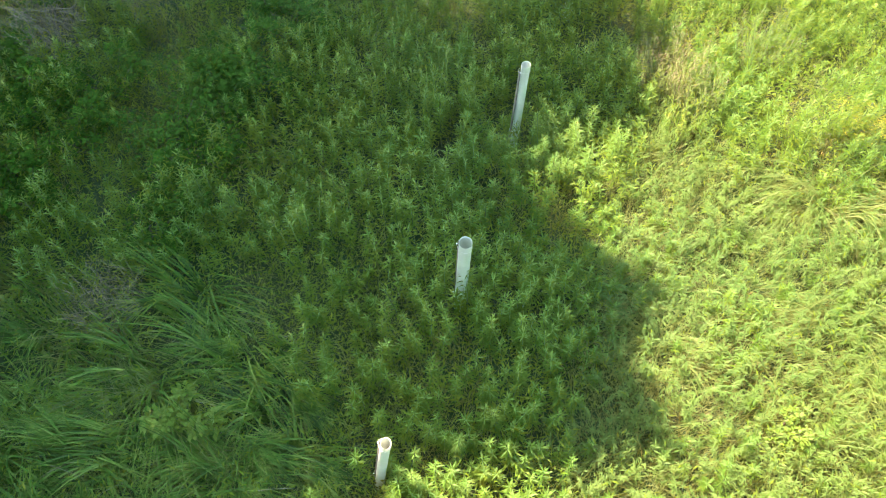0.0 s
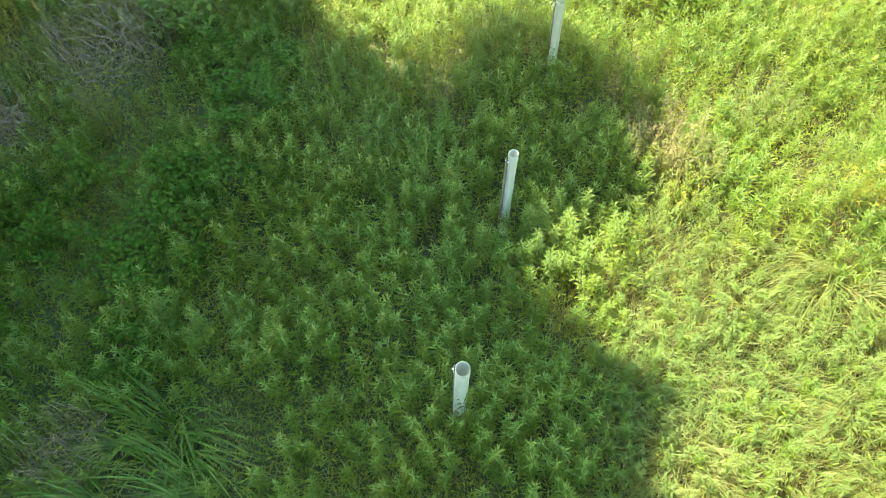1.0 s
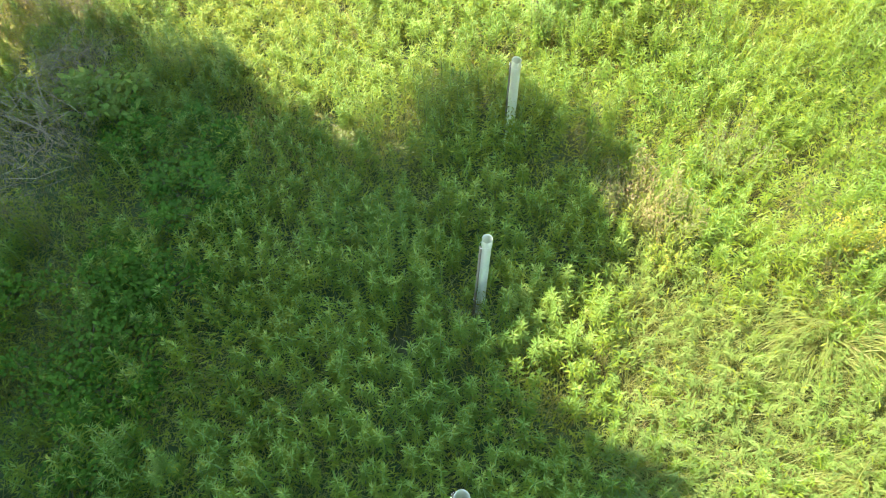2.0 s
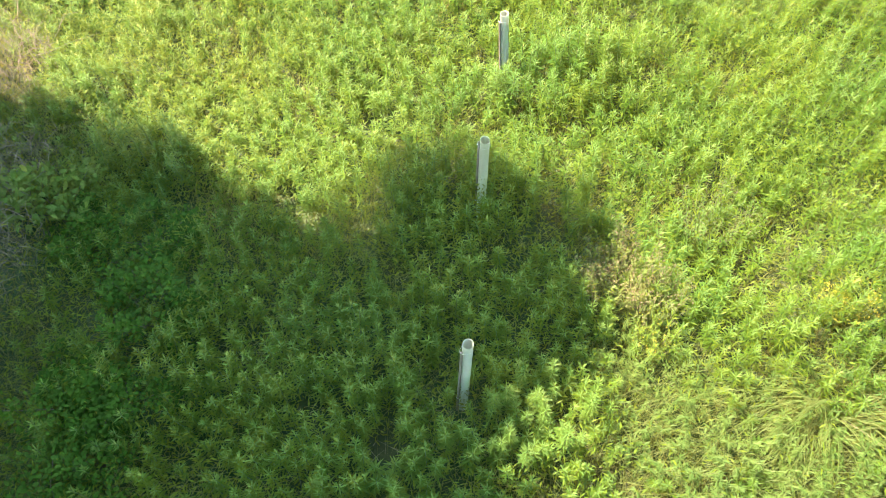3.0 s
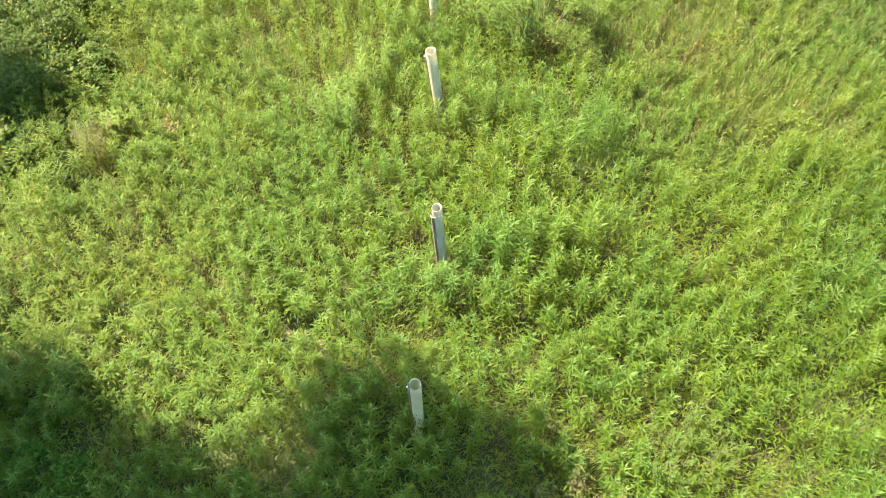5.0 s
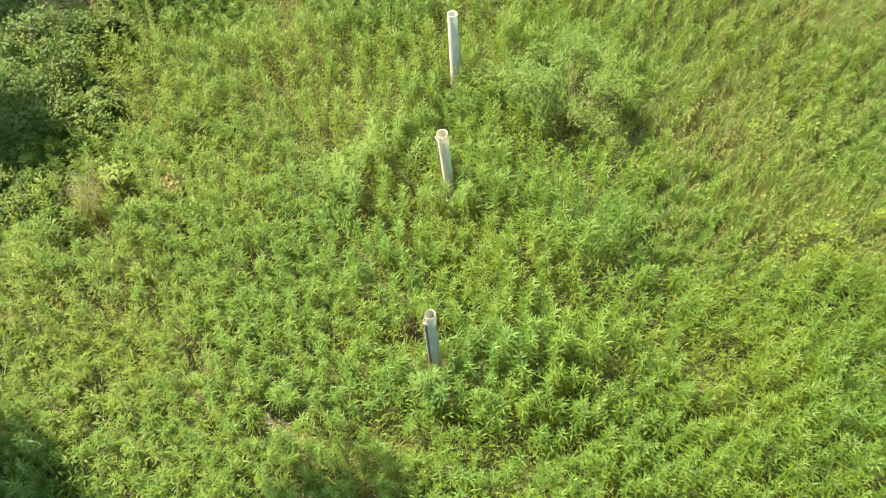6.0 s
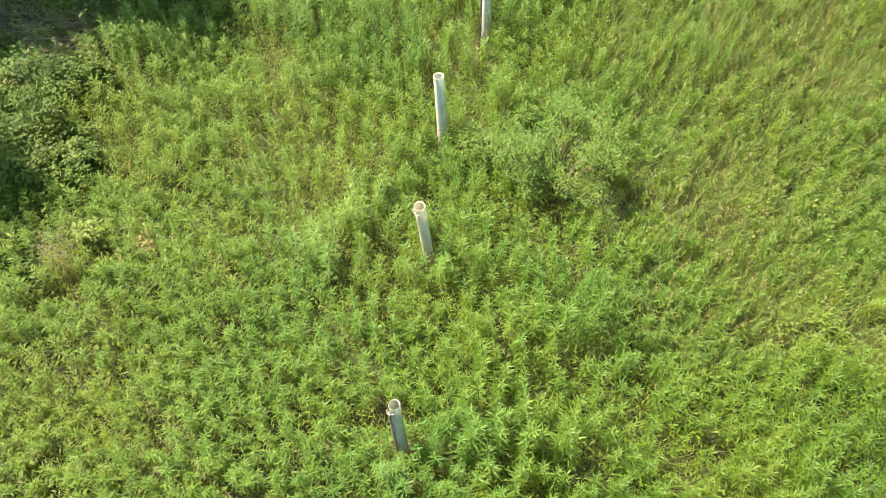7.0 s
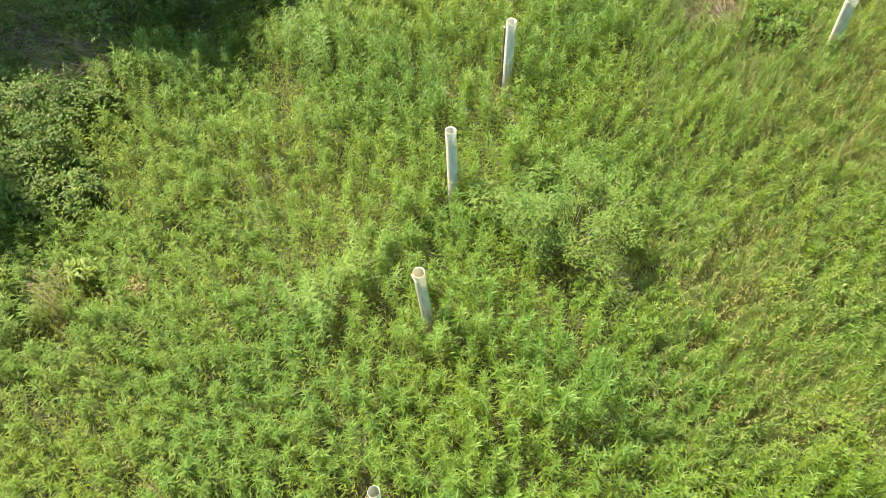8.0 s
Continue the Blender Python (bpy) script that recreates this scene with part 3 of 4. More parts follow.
# ---------------------------------------------------------------- tree shelters
def tree_shelter(top, foot, radius, stake_turn, material=PLASTIC, label="", stake_drop=0.07):
    """A plastic tube that leans from foot to top, with its stake and ties."""
    root = empty("tree_shelter", *foot)
    tagged(root, label or "cloudy white plastic tree shelter tube on a wooden stake", "tree shelter", "row of tree shelters")
    axis = Vector(top) - Vector(foot)
    turn = Vector((0, 0, 1)).rotation_difference(axis).to_matrix().to_4x4()
    high = axis.length
    # tube: outer wall, rolled rim, inner wall, corrugated slightly
    sides, rings, wall = 28, 14, 0.004
    prof = [(radius * (1 + 0.012 * math.sin(i * 1.7)), high * i / rings) for i in range(rings + 1)]
    prof[-1] = (radius * 1.015, high - 0.006)
    prof += [(radius * 1.035, high), (radius * 1.025, high + 0.005), (radius * 1.0, high + 0.005)]
    prof += [(radius - wall, high - 0.01 - (high - 0.03) * i / 6) for i in range(7)]
    v, f = [], []
    for i, (r, z) in enumerate(prof):
        for k in range(sides):
            a = 2 * math.pi * k / sides
            oval = 1 + 0.035 * math.cos(2 * a + stake_turn)
            v.append((r * oval * math.cos(a), r * oval * math.sin(a), z))
        if i:
            o = (i - 1) * sides
            f += [(o + k, o + (k + 1) % sides, o + sides + (k + 1) % sides, o + sides + k) for k in range(sides)]
    t = part("tube", mesh_of("tube", [(np.array(v), np.array(f))], material, True), root)
    t.matrix_basis = turn
    # stake: square, bevelled, pointed below
    w = 0.010
    sx, sy = math.cos(stake_turn) * (radius + w + 0.003), math.sin(stake_turn) * (radius + w + 0.003)
    bm = bmesh.new()
    bmesh.ops.create_cube(bm, size=1)
    bmesh.ops.scale(bm, vec=(2 * w, 2 * w, high - stake_drop + 0.05), verts=bm.verts)
    bmesh.ops.bevel(bm, geom=list(bm.edges), offset=0.003, segments=1, affect="EDGES")
    bmesh.ops.rotate(bm, cent=(0, 0, 0), matrix=Matrix.Rotation(stake_turn, 3, "Z"), verts=bm.verts)
    bmesh.ops.translate(bm, vec=(sx, sy, (high - stake_drop - 0.05) / 2), verts=bm.verts)
    me = bpy.data.meshes.new("stake")
    bm.to_mesh(me)
    bm.free()
    me.materials.append(STAKE)
    part("stake", me, root, "grey weathered wooden stake").matrix_basis = turn
    # ties: thin straps round tube and stake, with a lock block
    for z in (0.22 * high, high - 0.07):
        ring = []
        for k in range(25):
            a = 2 * math.pi * k / 24
            far = radius + 0.004
            c = max(0.0, math.cos(a - stake_turn))
            far += (2 * w + 0.004) * c ** 6
            ring.append((far * math.cos(a), far * math.sin(a), z))
        me = mesh_of("tie", [tube_along(ring, [0.0009] * 25, 5)], TIE)
        tie = part("tie", me, root, "thin white plastic tie")
        tie.matrix_basis = turn
        bm = bmesh.new()
        bmesh.ops.create_cube(bm, size=0.010)
        bmesh.ops.bevel(bm, geom=list(bm.edges), offset=0.002, segments=1, affect="EDGES")
        a = stake_turn + 0.35
        bmesh.ops.translate(bm, vec=((radius + 2 * w) * math.cos(a), (radius + 2 * w) * math.sin(a), z), verts=bm.verts)
        me = bpy.data.meshes.new("tie_lock")
        bm.to_mesh(me)
        bm.free()
        me.materials.append(TIE)
        part("tie_lock", me, tie, "white lock of the tie")
    return root


LEFT, FRONT_LEFT, BACK_LEFT = math.pi, math.radians(215), math.radians(150)
tree_shelter((-0.08, -1.87, 1.20), (-0.24, -1.87, 0), 0.042, BACK_LEFT)
tree_shelter((0.03, -0.035, 1.20), (-0.03, -0.02, 0), 0.059, BACK_LEFT)
tree_shelter((0.06, 2.135, 1.18), (0.0, 2.09, 0), 0.046, FRONT_LEFT)
tree_shelter((0.206, 4.205, 1.20), (0.17, 4.205, 0), 0.048, BACK_LEFT, BEIGE, "cream weathered plastic tree shelter tube on a wooden stake")
tree_shelter((0.418, 5.92, 1.18), (0.45, 5.80, 0), 0.047, FRONT_LEFT, GREY_PLASTIC, "clouded grey-green plastic tree shelter tube on a dark stake")
tree_shelter((0.406, 7.895, 1.20), (0.486, 7.80, 0), 0.056, BACK_LEFT, BEIGE, "beige weathered plastic tree shelter tube on a wooden stake")
tree_shelter((0.42, 9.575, 1.20), (0.45, 9.40, 0), 0.056, math.radians(80))
tree_shelter((0.83, 11.22, 1.20), (0.80, 11.1, 0), 0.056, LEFT)
tree_shelter((4.53, 12.12, 1.20), (4.66, 12.4, 0), 0.064, math.radians(80))


# ---------------------------------------------------------------- tussocks
def loose_blades(material, count, seed):
    """Single arching blades, a metre long, that point along x."""
    q, made = np.random.default_rng(seed), []
    for _ in range(count):
        bl = blades(np.zeros((1, 3)), 0.0, q.uniform(1.0, 1.4), 1.0, 0.020, q.uniform(1.9, 2.8), 8, curl=q.uniform(-0.8, 0.8))
        made.append(mesh_of("blade", [bl], material))
    return made


BLADES = loose_blades(TUSSOCK, 8, 59)


def tussock(x, y, r, count, seed, material=TUSSOCK, tall=1.0, wide=1.0, locks=13, dry=14, singles=0, label="large tussock of long arching green grass"):
    q = np.random.default_rng(seed)
    lock = q.integers(0, locks, count)
    a = q.uniform(0, 6.28, locks)[lock] + q.normal(0, 0.14, count)
    d = 0.5 * r * np.sqrt(q.random(locks))[lock] + q.normal(0, 0.05 * r, count)
    # the blades lie out to both sides of the clump's crest
    side = np.where(np.cos(a) > 0, 0.0, math.pi) - 0.3 * np.sign(np.cos(a))
    az = side + q.normal(0, 0.55, locks)[lock] + q.normal(0, 0.2, count)
    curl = -np.sign(np.cos(az)) * q.uniform(0.0, 0.9, count)
    root = empty("grass_tussock", x, y, rise(x, y))
    p = np.stack([np.cos(a) * d, np.sin(a) * d, 0 * a], 1)
    length = (q.uniform(1.2, 2.1, locks)[lock] + q.normal(0, 0.2, count)) * r * tall
    bl = blades(p, az, q.uniform(1.1, 1.5, locks)[lock] + q.normal(0, 0.1, count), length, wide * q.uniform(0.011, 0.019, count), q.uniform(1.8, 2.8, locks)[lock] + q.normal(0, 0.2, count), 8, curl=curl)
    tagged(part("tuft", mesh_of("tuft", [bl], material), root), kind="stuff")
    for k in range(singles):
        blade = part("blade", BLADES[int(q.integers(0, len(BLADES)))], root)
        t, far, size = q.uniform(0, 6.28), 0.35 * r * math.sqrt(q.random()), r * tall * q.uniform(1.5, 2.2)
        blade.matrix_basis = Matrix.Translation((far * math.cos(t), far * math.sin(t), 0)) @ Matrix.Rotation((0 if math.cos(t) > 0 else math.pi) - 0.3 * math.copysign(1, math.cos(t)) + q.normal(0, 0.55), 4, "Z") @ Matrix.Diagonal((size, 1, size, 1))
    dead = count // dry
    k = q.choice(count, dead, replace=False)
    bl = blades(p[k] * 1.05, az[k] + 0.3, q.uniform(0.4, 1.2, dead), length[k] * 0.9, 0.007, q.uniform(0.8, 1.8, dead), 6)
    tagged(part("dry_tuft", mesh_of("dry_tuft", [bl], STRAW), root, "dry straw-coloured blades"), kind="stuff")
    return tagged(root, label, "grass", "grass tussocks")


for n, (x, y, r) in enumerate(TUSSOCKS):
    for k in range(3):
        a = 2.1 * k + 1.3 * n
        tussock(x + 0.5 * r * math.cos(a), y + 0.5 * r * math.sin(a), 0.66 * r, 120, 60 + 3 * n + k, singles=44)
for n, (x, y, r) in enumerate([(-3.1, -1.4, 0.6), (-4.3, -1.0, 0.6), (-2.3, -1.75, 0.6), (1.9, 0.0, 0.5), (3.25, -0.35, 0.5), (3.3, 2.1, 0.65), (3.05, 1.85, 0.5), (1.55, 0.5, 0.4), (2.75, 0.55, 0.4),
                               (3.4, 0.75, 0.5), (3.5, 0.1, 0.45)]):
    tussock(x, y, 0.85 * r, 130, 80 + n, GRASS, wide=0.75, locks=40, dry=60, label="tuft of yellow-green arching grass")


# ---------------------------------------------------------------- shrubs and forbs
def shrub(name, x, y, r, h, count, leaf, seed, material, label, category="shrub", wide=0.5, clumps=14, group="", lump=(0.22, 0.42)):
    """Woody stems that fork into clumps of small leaves."""
    q = np.random.default_rng(seed)
    root = empty(name, x, y, rise(x, y))
    c = []
    for k in range(clumps):
        a, d = q.uniform(0, 6.28), r * math.sqrt(q.random()) * 0.85
        c.append((d * math.cos(a), d * math.sin(a), h * (0.35 + 0.6 * q.random() * (1 - 0.45 * (d / r) ** 2))))
    c = np.array(c)
    size = r * q.uniform(*lump, clumps)
    stems = [tube_along([(0.1 * p[0], 0.1 * p[1], 0), (0.45 * p[0], 0.45 * p[1], 0.55 * p[2]), tuple(p)], [0.008, 0.005, 0.0025], 5) for p in c]
    tagged(part("woody_frame", mesh_of("woody_frame", stems, BARK, True), root), kind="stuff")
    k = q.integers(0, clumps, count)
    dirs = q.normal(0, 1, (count, 3))
    dirs /= np.linalg.norm(dirs, axis=1, keepdims=True)
    p = c[k] + dirs * (size[k] * q.random(count) ** 0.4)[:, None] * np.array([1, 1, 0.75])
    p[:, 2] = np.maximum(p[:, 2], 0.03)
    length = leaf * q.uniform(0.6, 1.25, count)
    lv = leaves(p, np.arctan2(dirs[:, 1], dirs[:, 0]) + q.normal(0, 0.7, count), q.normal(0.25, 0.4, count), length, length * wide, q.uniform(0, 0.6, count), 0.15)
    tagged(part("leaves", mesh_of("leaves", [lv], material), root), kind="stuff")
    return tagged(root, label, category, group)


shrub("shrub", 1.72, 9.05, 0.75, 1.15, 10000, 0.036, 101, SHRUB, "bushy green shrub with small leaves", wide=0.38, clumps=34, lump=(0.14, 0.28))
shrub("shrub", 1.2, 9.4, 0.5, 0.8, 3600, 0.044, 102, SHRUB, "smaller green shrub beside a tree shelter", wide=0.4, clumps=14)
for n, (x, y, r, h) in enumerate([(-4.55, 9.55, 0.8, 0.95), (-4.35, 8.65, 0.75, 0.85), (-5.3, 8.9, 0.8, 1.0), (-5.4, 9.9, 0.8, 1.0), (-4.1, 10.05, 0.5, 0.75), (-5.2, 7.9, 0.7, 0.8), (-3.85, 8.9, 0.5, 0.65), (-4.6, 8.1, 0.5, 0.65), (-4.2, 7.75, 0.45, 0.7), (-3.9, 7.35, 0.3, 0.5), (3.95, 12.6, 0.4, 0.6)]):
    shrub("bramble", x, y, r, 0.85 * h, 3800, 0.050, 110 + n, BRAMBLE, "dark green bramble thicket with broad leaves", "bramble", 0.5, 34, "bramble thicket", (0.12, 0.28))
for n, (x, y, r) in enumerate(THICKET):
    shrub("bramble", x, y, r, 1.0, int(4200 * r * r), 0.055, 170 + n, BRAMBLE, "dark shaded bramble thicket under the trees", "bramble", 0.5, 22, "bramble thicket")
shrub("leafy_bush", -4.2, 4.15, 0.5, 0.75, 700, 0.10, 120, TALL, "bright green bush with broad soft leaves", "bush", 0.5)
shrub("lime_weed", -1.93, -1.9, 0.32, 0.62, 420, 0.07, 121, LIME, "lime green leafy weed among the tussocks", "weed", 0.5, 8)
shrub("lime_weed", -3.16, 7.9, 0.28, 0.6, 300, 0.06, 122, LIME, "lime green leafy weed", "weed", 0.45, 7)
shrub("lime_weed", 2.95, -0.55, 0.3, 0.5, 560, 0.042, 123, LIME, "yellowish leafy weed in the grass", "weed", 0.4, 8)
shrub("pale_weed", 4.15, 7.35, 0.34, 0.5, 672, 0.042, 124, LIME, "pale yellow-green leafy weed in the grass", "weed", 0.42, 9)
shrub("pale_weed", 3.75, 8.68, 0.3, 0.48, 480, 0.042, 125, LIME, "pale yellow-green leafy weed in the grass", "weed", 0.4, 9)
shrub("pale_weed", 4.4, 8.75, 0.3, 0.5, 320, 0.06, 126, SHRUB, "grey-green leafy weed in the grass", "weed", 0.45, 9)
shrub("rust_weed", -2.68, 7.85, 0.34, 0.6, 420, 0.045, 127, RUST, "weed with rust-coloured withering leaves", "weed", 0.35, 8)
q = np.random.default_rng(77)
for n in range(30):
    x, y = q.uniform(-6.3, -2.6), q.uniform(-0.3, 3.9)
    if math.hypot(x + 4.85, y - 3.55) < 0.8 or math.hypot(x + 5.55, y - 2.1) < 0.6:
        continue
    shrub("low_bramble", x, y, q.uniform(0.35, 0.6), q.uniform(0.45, 0.7), 900, 0.05, 130 + n, LOW_BRAMBLE, "low bramble with small dark green leaves", "bramble", 0.6, 12, "low brambles")


def flower_patch(name, x, y, r, h, count, petals, seed, leaf_mat, petal_mat, label, bloom=1.0):
    """Thin stems with small leaves and specks of bloom on top."""
    q = np.random.default_rng(seed)
    root = empty(name, x, y, rise(x, y))
    a, d = q.uniform(0, 6.28, count), r * np.sqrt(q.random(count))
    foot = np.stack([np.cos(a) * d * 0.6, np.sin(a) * d * 0.6, 0 * a], 1)
    top = np.stack([np.cos(a) * d, np.sin(a) * d, h * q.uniform(0.75, 1.1, count)], 1)
    tagged(part("stem_cluster", mesh_of("stem_cluster", [stalks(foot, top, 0.0024, 0.0012)], STRAW), root), kind="stuff")
    k = np.repeat(np.arange(count), 20)
    s = q.uniform(0.3, 1, len(k))
    p = foot[k] + (top - foot)[k] * s[:, None]
    length = q.uniform(0.025, 0.055, len(k))
    lv = leaves(p, q.uniform(0, 6.28, len(k)), q.normal(0.4, 0.3, len(k)), length, length * 0.22, 0.5)
    tagged(part("leaves", mesh_of("leaves", [lv], leaf_mat), root), kind="stuff")
    k = q.integers(0, count, petals)
    p = top[k] + q.normal(0, 0.03, (petals, 3))
    pl = leaves(p, q.uniform(0, 6.28, petals), q.normal(0.3, 0.5, petals), bloom * q.uniform(0.009, 0.018, petals), bloom * 0.007, 0.3)
    tagged(part("bloom_cluster", mesh_of("bloom_cluster", [pl], petal_mat), root, "small blooms"), kind="stuff")
    return tagged(root, label, "flowers", "flowering weeds")


flower_patch("withered_flowers", 1.45, 3.2, 0.44, 0.74, 90, 480, 201, WITHERED, PALE, "withered weeds with pale buff flower heads", 1.2)
flower_patch("withered_flowers", 1.75, 2.95, 0.32, 0.68, 70, 320, 202, WITHERED, PALE, "withered weeds with pale buff flower heads", 1.2)
flower_patch("yellow_flowers", 1.72, 2.6, 0.2, 0.55, 40, 60, 203, LIME, YELLOW, "weeds with small yellow flowers")
flower_patch("withered_flowers", 2.45, 3.85, 0.42, 0.66, 80, 320, 204, SHRUB, PALE, "silvery weeds with pale flower heads")
flower_patch("yellow_flowers", 3.45, 2.92, 0.28, 0.55, 60, 420, 205, LIME, YELLOW, "weeds with yellow flowers in the grass", 1.3)
flower_patch("mauve_flowers", -3.36, 7.6, 0.24, 0.66, 50, 300, 206, FORB, PINK, "faded mauve flower spikes", 1.25)
flower_patch("white_flowers", -4.48, 2.5, 0.2, 0.7, 30, 220, 207, FORB, PALE, "weeds with small white flowers", 1.6)


# ---------------------------------------------------------------- dead brush
def loose_twigs(count, seed):
    """Single dead stalks, about a metre long, that bend along x."""
    q, made = np.random.default_rng(seed), []
    for _ in range(count):
        pts = [(0.2 * k, 0.03 * k * q.normal(0, 1), 0.02 * k * q.normal(0, 1) + 0.05 * math.sin(0.6 * k)) for k in range(6)]
        made.append(mesh_of("twig", [tube_along(pts, [0.0042 - 0.0005 * k for k in range(6)], 5)], TWIG))
    return made


TWIGS = loose_twigs(8, 219)


def brush(x, y, r, h, count, seed, upright=0.0, thick=1.0, label="tangle of dead grey twigs and stalks"):
    q = np.random.default_rng(seed)
    root = empty("dead_brush", x, y, rise(x, y))
    rods = []
    heading = q.uniform(0, 6.28)
    for _ in range(count):
        a, d = q.uniform(0, 6.28), r * math.sqrt(q.random())
        p = np.array([d * math.cos(a), d * math.sin(a), q.uniform(0, h * 0.75)])
        az = heading + q.normal(0, 0.9)
        e = q.uniform(0.1 + 0.9 * upright, 1.3 + 0.2 * upright)
        length, rad = q.uniform(0.25, 0.7) * r * (1.0 + 0.35 * thick), thick * q.uniform(0.001, 0.003)
        pts, radii = [], []
        for s in range(5):
            pts.append(tuple(p))
            radii.append(rad * (1 - 0.17 * s))
            p = p + length / 4 * np.array([math.cos(az) * math.cos(e), math.sin(az) * math.cos(e), math.sin(e)])
            p[2] = max(p[2], 0.01)
            az, e = az + q.normal(0, 0.25), e - 0.22 * (1 - upright) + q.normal(0, 0.2)
        rods.append(tube_along(pts, radii, 4))
    tagged(part("tangle", mesh_of("tangle", rods, TWIG), root), kind="stuff")
    for _ in range(24 if upright else 26):
        twig = part("twig", TWIGS[int(q.integers(0, len(TWIGS)))], root)
        a, d, size = q.uniform(0, 6.28), r * math.sqrt(q.random()), r * q.uniform(1.0, 2.0)
        steep = q.uniform(20, 75) * upright + q.uniform(0, 25) * (1 - upright)
        twig.matrix_basis = Matrix.Translation((d * math.cos(a), d * math.sin(a), q.uniform(0.02, h * 0.6))) @ pose(0, 0, 0, 0, -steep, math.degrees(heading + q.normal(0, 1.0))) @ Matrix.Diagonal((size, 0.7 * thick, 0.7 * thick, 1))
    return tagged(root, label, "brush", "dead brush piles")


for n, (x, y, r) in enumerate(BRUSH):
    brush(x, y, r, 0.75, 520 if n == 0 else 300, 220 + n, 1.0 if n == 0 else 0.0, 0.9 if n == 0 else 1.4)


# ---------------------------------------------------------------- trees beside the meadow, whose shade lies on it
STEP = SHADE / math.tan(ELEVATION)      # how far a shadow shifts for each metre of height


def tree(x, y, patches, low, high, seed, label, coarse=False):
    """A tapered trunk, limbs and a crown of leafy clumps. patches: where clumps shade the meadow (x, y, radius)."""
    q = np.random.default_rng(seed)
    root = empty("tree", x, y, 0)
    clumps = []
    for sx, sy, r in patches:
        z = 0.6 + ((sx - x) * STEP.x + (sy - y) * STEP.y) / STEP.length_squared
        z = min(max(z + q.uniform(-0.8, 0.8), low), high)
        clumps.append((sx - STEP.x * (z - 0.6) - x, sy - STEP.y * (z - 0.6) - y, z, r))
    clumps = np.array(clumps)
    crown_top = clumps[:, 2].max()
    trunk = [(0.12 * math.sin(1.3 * k), 0.12 * math.cos(1.7 * k) - 0.12, crown_top * 0.9 * k / 7) for k in range(8)]
    part("trunk", mesh_of("trunk", [tube_along(trunk, [0.30 * (1 - 0.11 * k) * (1.25 if k == 0 else 1) for k in range(8)], 12)], BARK, True), root)
    limbs, pts, size = [], [], []
    for cx, cy, cz, r in clumps:
        z0 = max(2.2, cz - 0.75 * math.hypot(cx, cy) - 0.6)
        z0 = min(z0, crown_top * 0.85)
        rad = 0.035 + 0.02 * r
        limbs.append(tube_along([(0, 0, z0), (0.4 * cx, 0.4 * cy, z0 + 0.5 * (cz - z0)), (0.8 * cx, 0.8 * cy, z0 + 0.85 * (cz - z0)), (cx, cy, cz)],
                                [rad * 1.6, rad * 1.1, rad * 0.7, rad * 0.3], 6))
        count = int((230 if coarse else 500) * r * r) + 60
        d = q.normal(0, 1, (count, 3))
        d /= np.linalg.norm(d, axis=1, keepdims=True)
        lumps = 1 + 0.16 * np.sin(5 * d[:, 0] + cx) * np.cos(4 * d[:, 1] + cy)
        pts.append(np.array([cx, cy, cz]) + d * (r * lumps * q.random(count) ** 0.45)[:, None] * np.array([1, 1, 0.8]))
    tagged(part("limbs", mesh_of("limbs", limbs, BARK, True), root), kind="stuff")
    p = np.concatenate(pts)
    n = len(p)
    length = q.uniform(0.22, 0.37, n) * (1.5 if coarse else 1)
    lv = leaves(p, q.uniform(0, 6.28, n), q.normal(0.1, 0.6, n), length, length * 0.62, q.uniform(0, 0.6, n), 0.1)
    part("crown", mesh_of("crown", [lv], TREE_LEAF), root, "dense dark green leaves")
    return tagged(root, label, "tree", "trees along the meadow edge")


NEAR_SHADE = [(-3.65, 4.8, 0.34), (-4.05, 4.75, 0.42), (-4.6, 4.8, 0.4), (0.72, 3.75, 0.6), (-0.3, 4.25, 0.65), (-1.3, 3.2, 0.8),
              (-2.35, 3.25, 0.72), (-3.4, 4.0, 0.7), (-4.6, 4.3, 0.9), (0.1, 2.95, 0.85), (-0.9, 2.4, 1.0), (-2.0, 2.4, 1.0), (-3.2, 2.9, 1.1),
              (-4.6, 3.0, 1.1), (-6.0, 3.6, 1.2), (-0.55, 1.35, 0.9), (-3.05, 4.25, 0.42), (-4.15, 4.6, 0.55), (-2.3, 3.6, 0.45), (-1.4, 3.55, 0.42),
              (0.0, 1.95, 0.4), (0.6, 2.8, 0.36), (-1.7, 1.0, 1.1), (-3.0, 1.3, 1.1), (-4.4, 1.6, 1.2), (-6.0, 1.9, 1.4), (-0.1, 3.6, 0.7),
              (-0.8, 3.75, 0.4), (-2.95, 3.6, 0.75), (-3.5, 4.8, 0.36), (-2.35, 3.95, 0.33), (-5.0, 5.3, 0.42), (-5.6, 5.4, 0.55)]
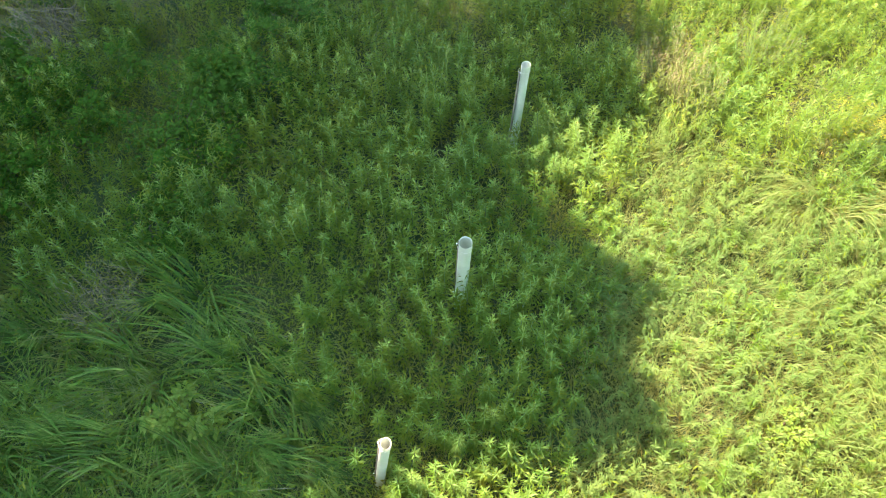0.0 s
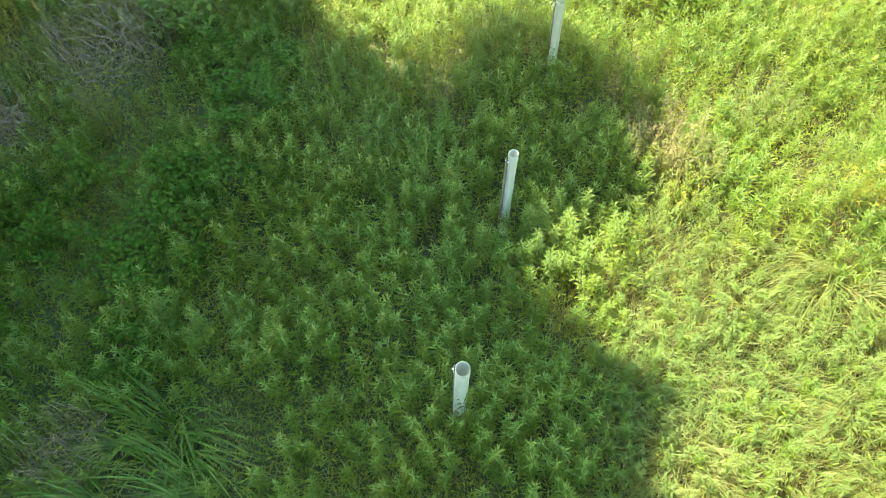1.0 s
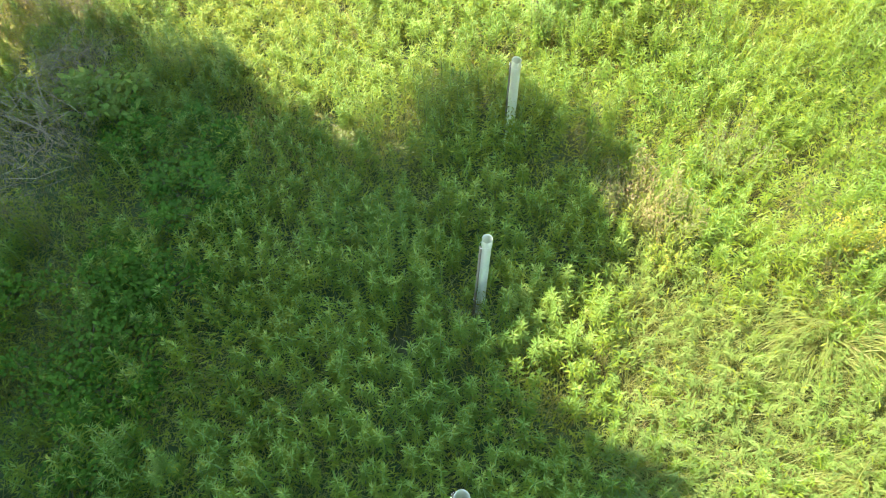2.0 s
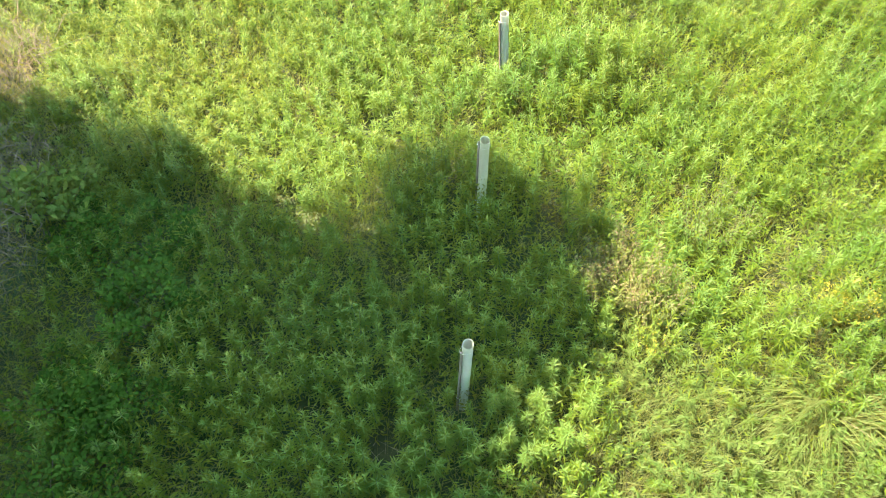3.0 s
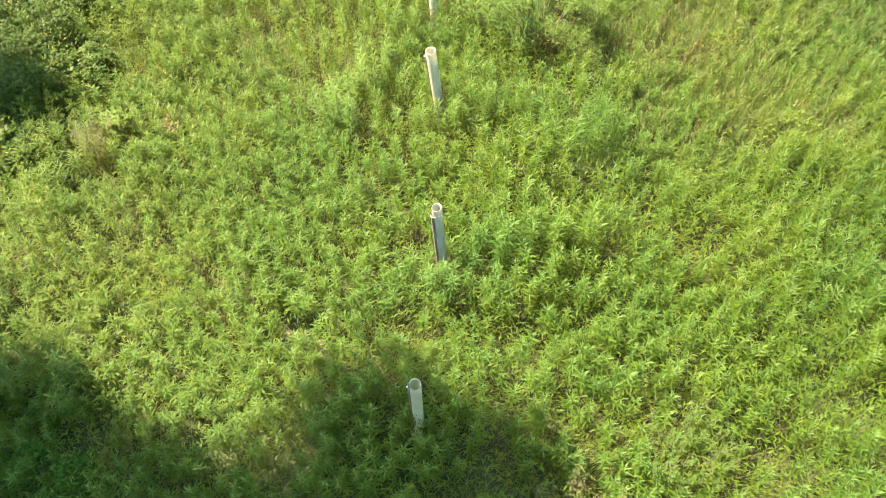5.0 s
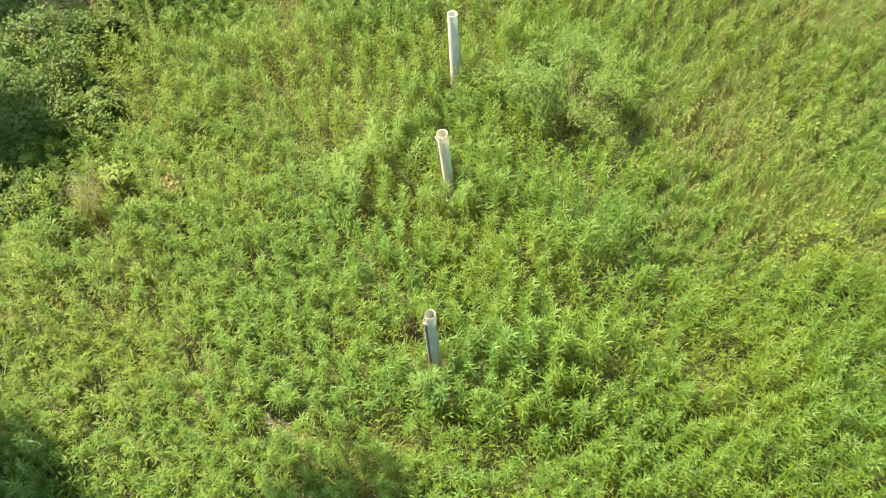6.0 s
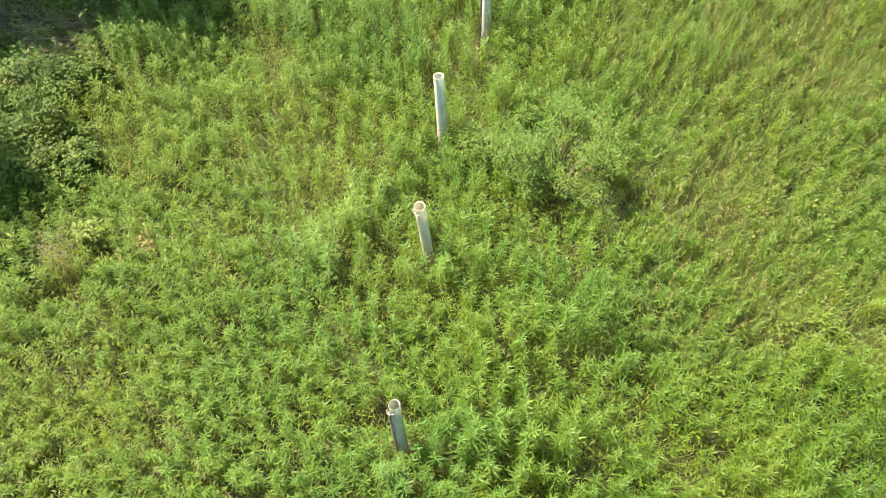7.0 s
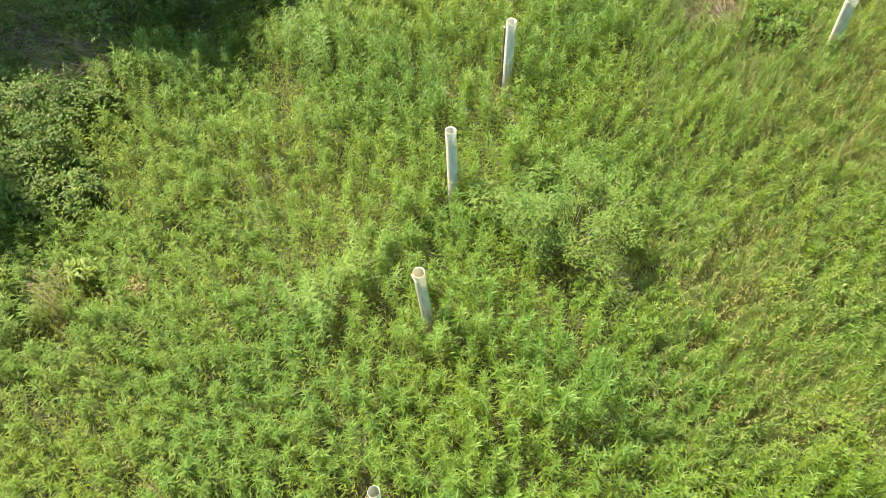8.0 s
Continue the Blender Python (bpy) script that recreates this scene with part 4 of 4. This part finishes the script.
# the last three clumps are added to block skylight, beyond the seen shade
SOUTH_SHADE = [(0.35, 0.3, 0.9), (0.68, -0.35, 0.7), (0.88, -0.6, 0.45), (0.3, -1.1, 0.4), (0.75, -1.0, 0.4), (0.15, -0.7, 0.68), (-0.6, -0.2, 0.95),
               (0.9, 0.3, 0.48), (1.2, 0.5, 0.28), (1.4, -0.68, 0.36), (1.1, -0.8, 0.34), (-0.7, -1.25, 0.85), (-1.8, -0.4, 1.1), (-3.0, 0.1, 1.2),
               (-4.5, 0.3, 1.3), (-1.5, -2.0, 1.0), (-2.8, -1.7, 1.2), (-4.2, -1.2, 1.3), (-2.6, -3.2, 1.3), (-4.4, -2.8, 1.4), (-6.0, -0.6, 1.4),
               (-5.8, -2.2, 1.4), (-1.3, -3.4, 0.9), (-7, -4, 1.5), (-7.2, -1.0, 1.6), (-7.6, 1.2, 1.6), (-8.6, -2.8, 1.8)]
NORTH_SHADE = [(-3.3, 11.55, 0.7), (-4.4, 11.75, 0.8), (-5.6, 11.9, 1.0), (-3.6, 12.6, 1.0), (-5.0, 13.0, 1.1), (-6.6, 12.6, 1.2), (-6.2, 13.8, 1.2), (-3.9, 13.9, 1.1), (-2.7, 12.6, 0.7), (-7.5, 13.5, 1.2), (-4.9, 11.25, 0.6), (-5.8, 11.3, 0.9), (-4.1, 11.4, 0.5), (-6.8, 11.4, 1.0),
               (-4.7, 10.95, 0.5), (-5.6, 10.6, 0.7), (-6.5, 10.5, 0.8), (-4.5, 8.4, 0.45), (-5.2, 8.3, 0.6)]
tree(-8.4, 5.9, NEAR_SHADE, 4.2, 18.5, 501, "broad leafy tree beside the meadow")
tree(-10.6, 2.2, SOUTH_SHADE, 4.2, 18.5, 502, "leafy tree at the meadow edge")
tree(-13.0, 17.0, NORTH_SHADE, 4.2, 18.5, 503, "leafy tree at the far meadow edge")

# lower trees of one kind beyond, unseen: added to block and green the skylight
far = tree(-19.0, -6.0, [(-19.0 + STEP.x * z + 1.9 * math.cos(a), -6.0 + STEP.y * z + 1.9 * math.sin(a), 1.5) for z, a in
                         ((5, 0.3), (5.5, 2.4), (5.2, 4.4), (7, 1.2), (7.4, 3.4), (7.2, 5.4), (9, 0.2), (9.3, 2.3), (9.1, 4.3), (11, 1.0), (11, 3.2), (11.2, 5.2), (12.3, 0.5))],
           4.0, 12.5, 504, "leafy tree added out of view to block and green the skylight", True)
for n, (x, y) in enumerate([(-18.5, -1.0), (-20.0, 3.5), (-19.0, 8.0), (-20.5, 12.5), (-20.0, 18.0), (-18.5, 23.0), (-17.0, -11.0), (-9.8, -2.8), (-11.5, -7.5)]):
    copy_thing(far, pose(x, y, 0, 0, 0, 47 * n + 30))
# a further unseen ring, added for greener light in the shade
for n, (x, y) in enumerate([(15.0, -7.0), (17.0, -1.0), (16.0, 5.0), (17.5, 11.0), (15.5, 18.0), (9.0, -15.0), (2.5, -14.5), (-4.5, -14.0), (9.0, 27.0), (2.0, 29.0), (-6.0, 28.0)]):
    copy_thing(far, pose(x, y, 0, 0, 0, 71 * n + 10) @ Matrix.Scale(1.25, 4))
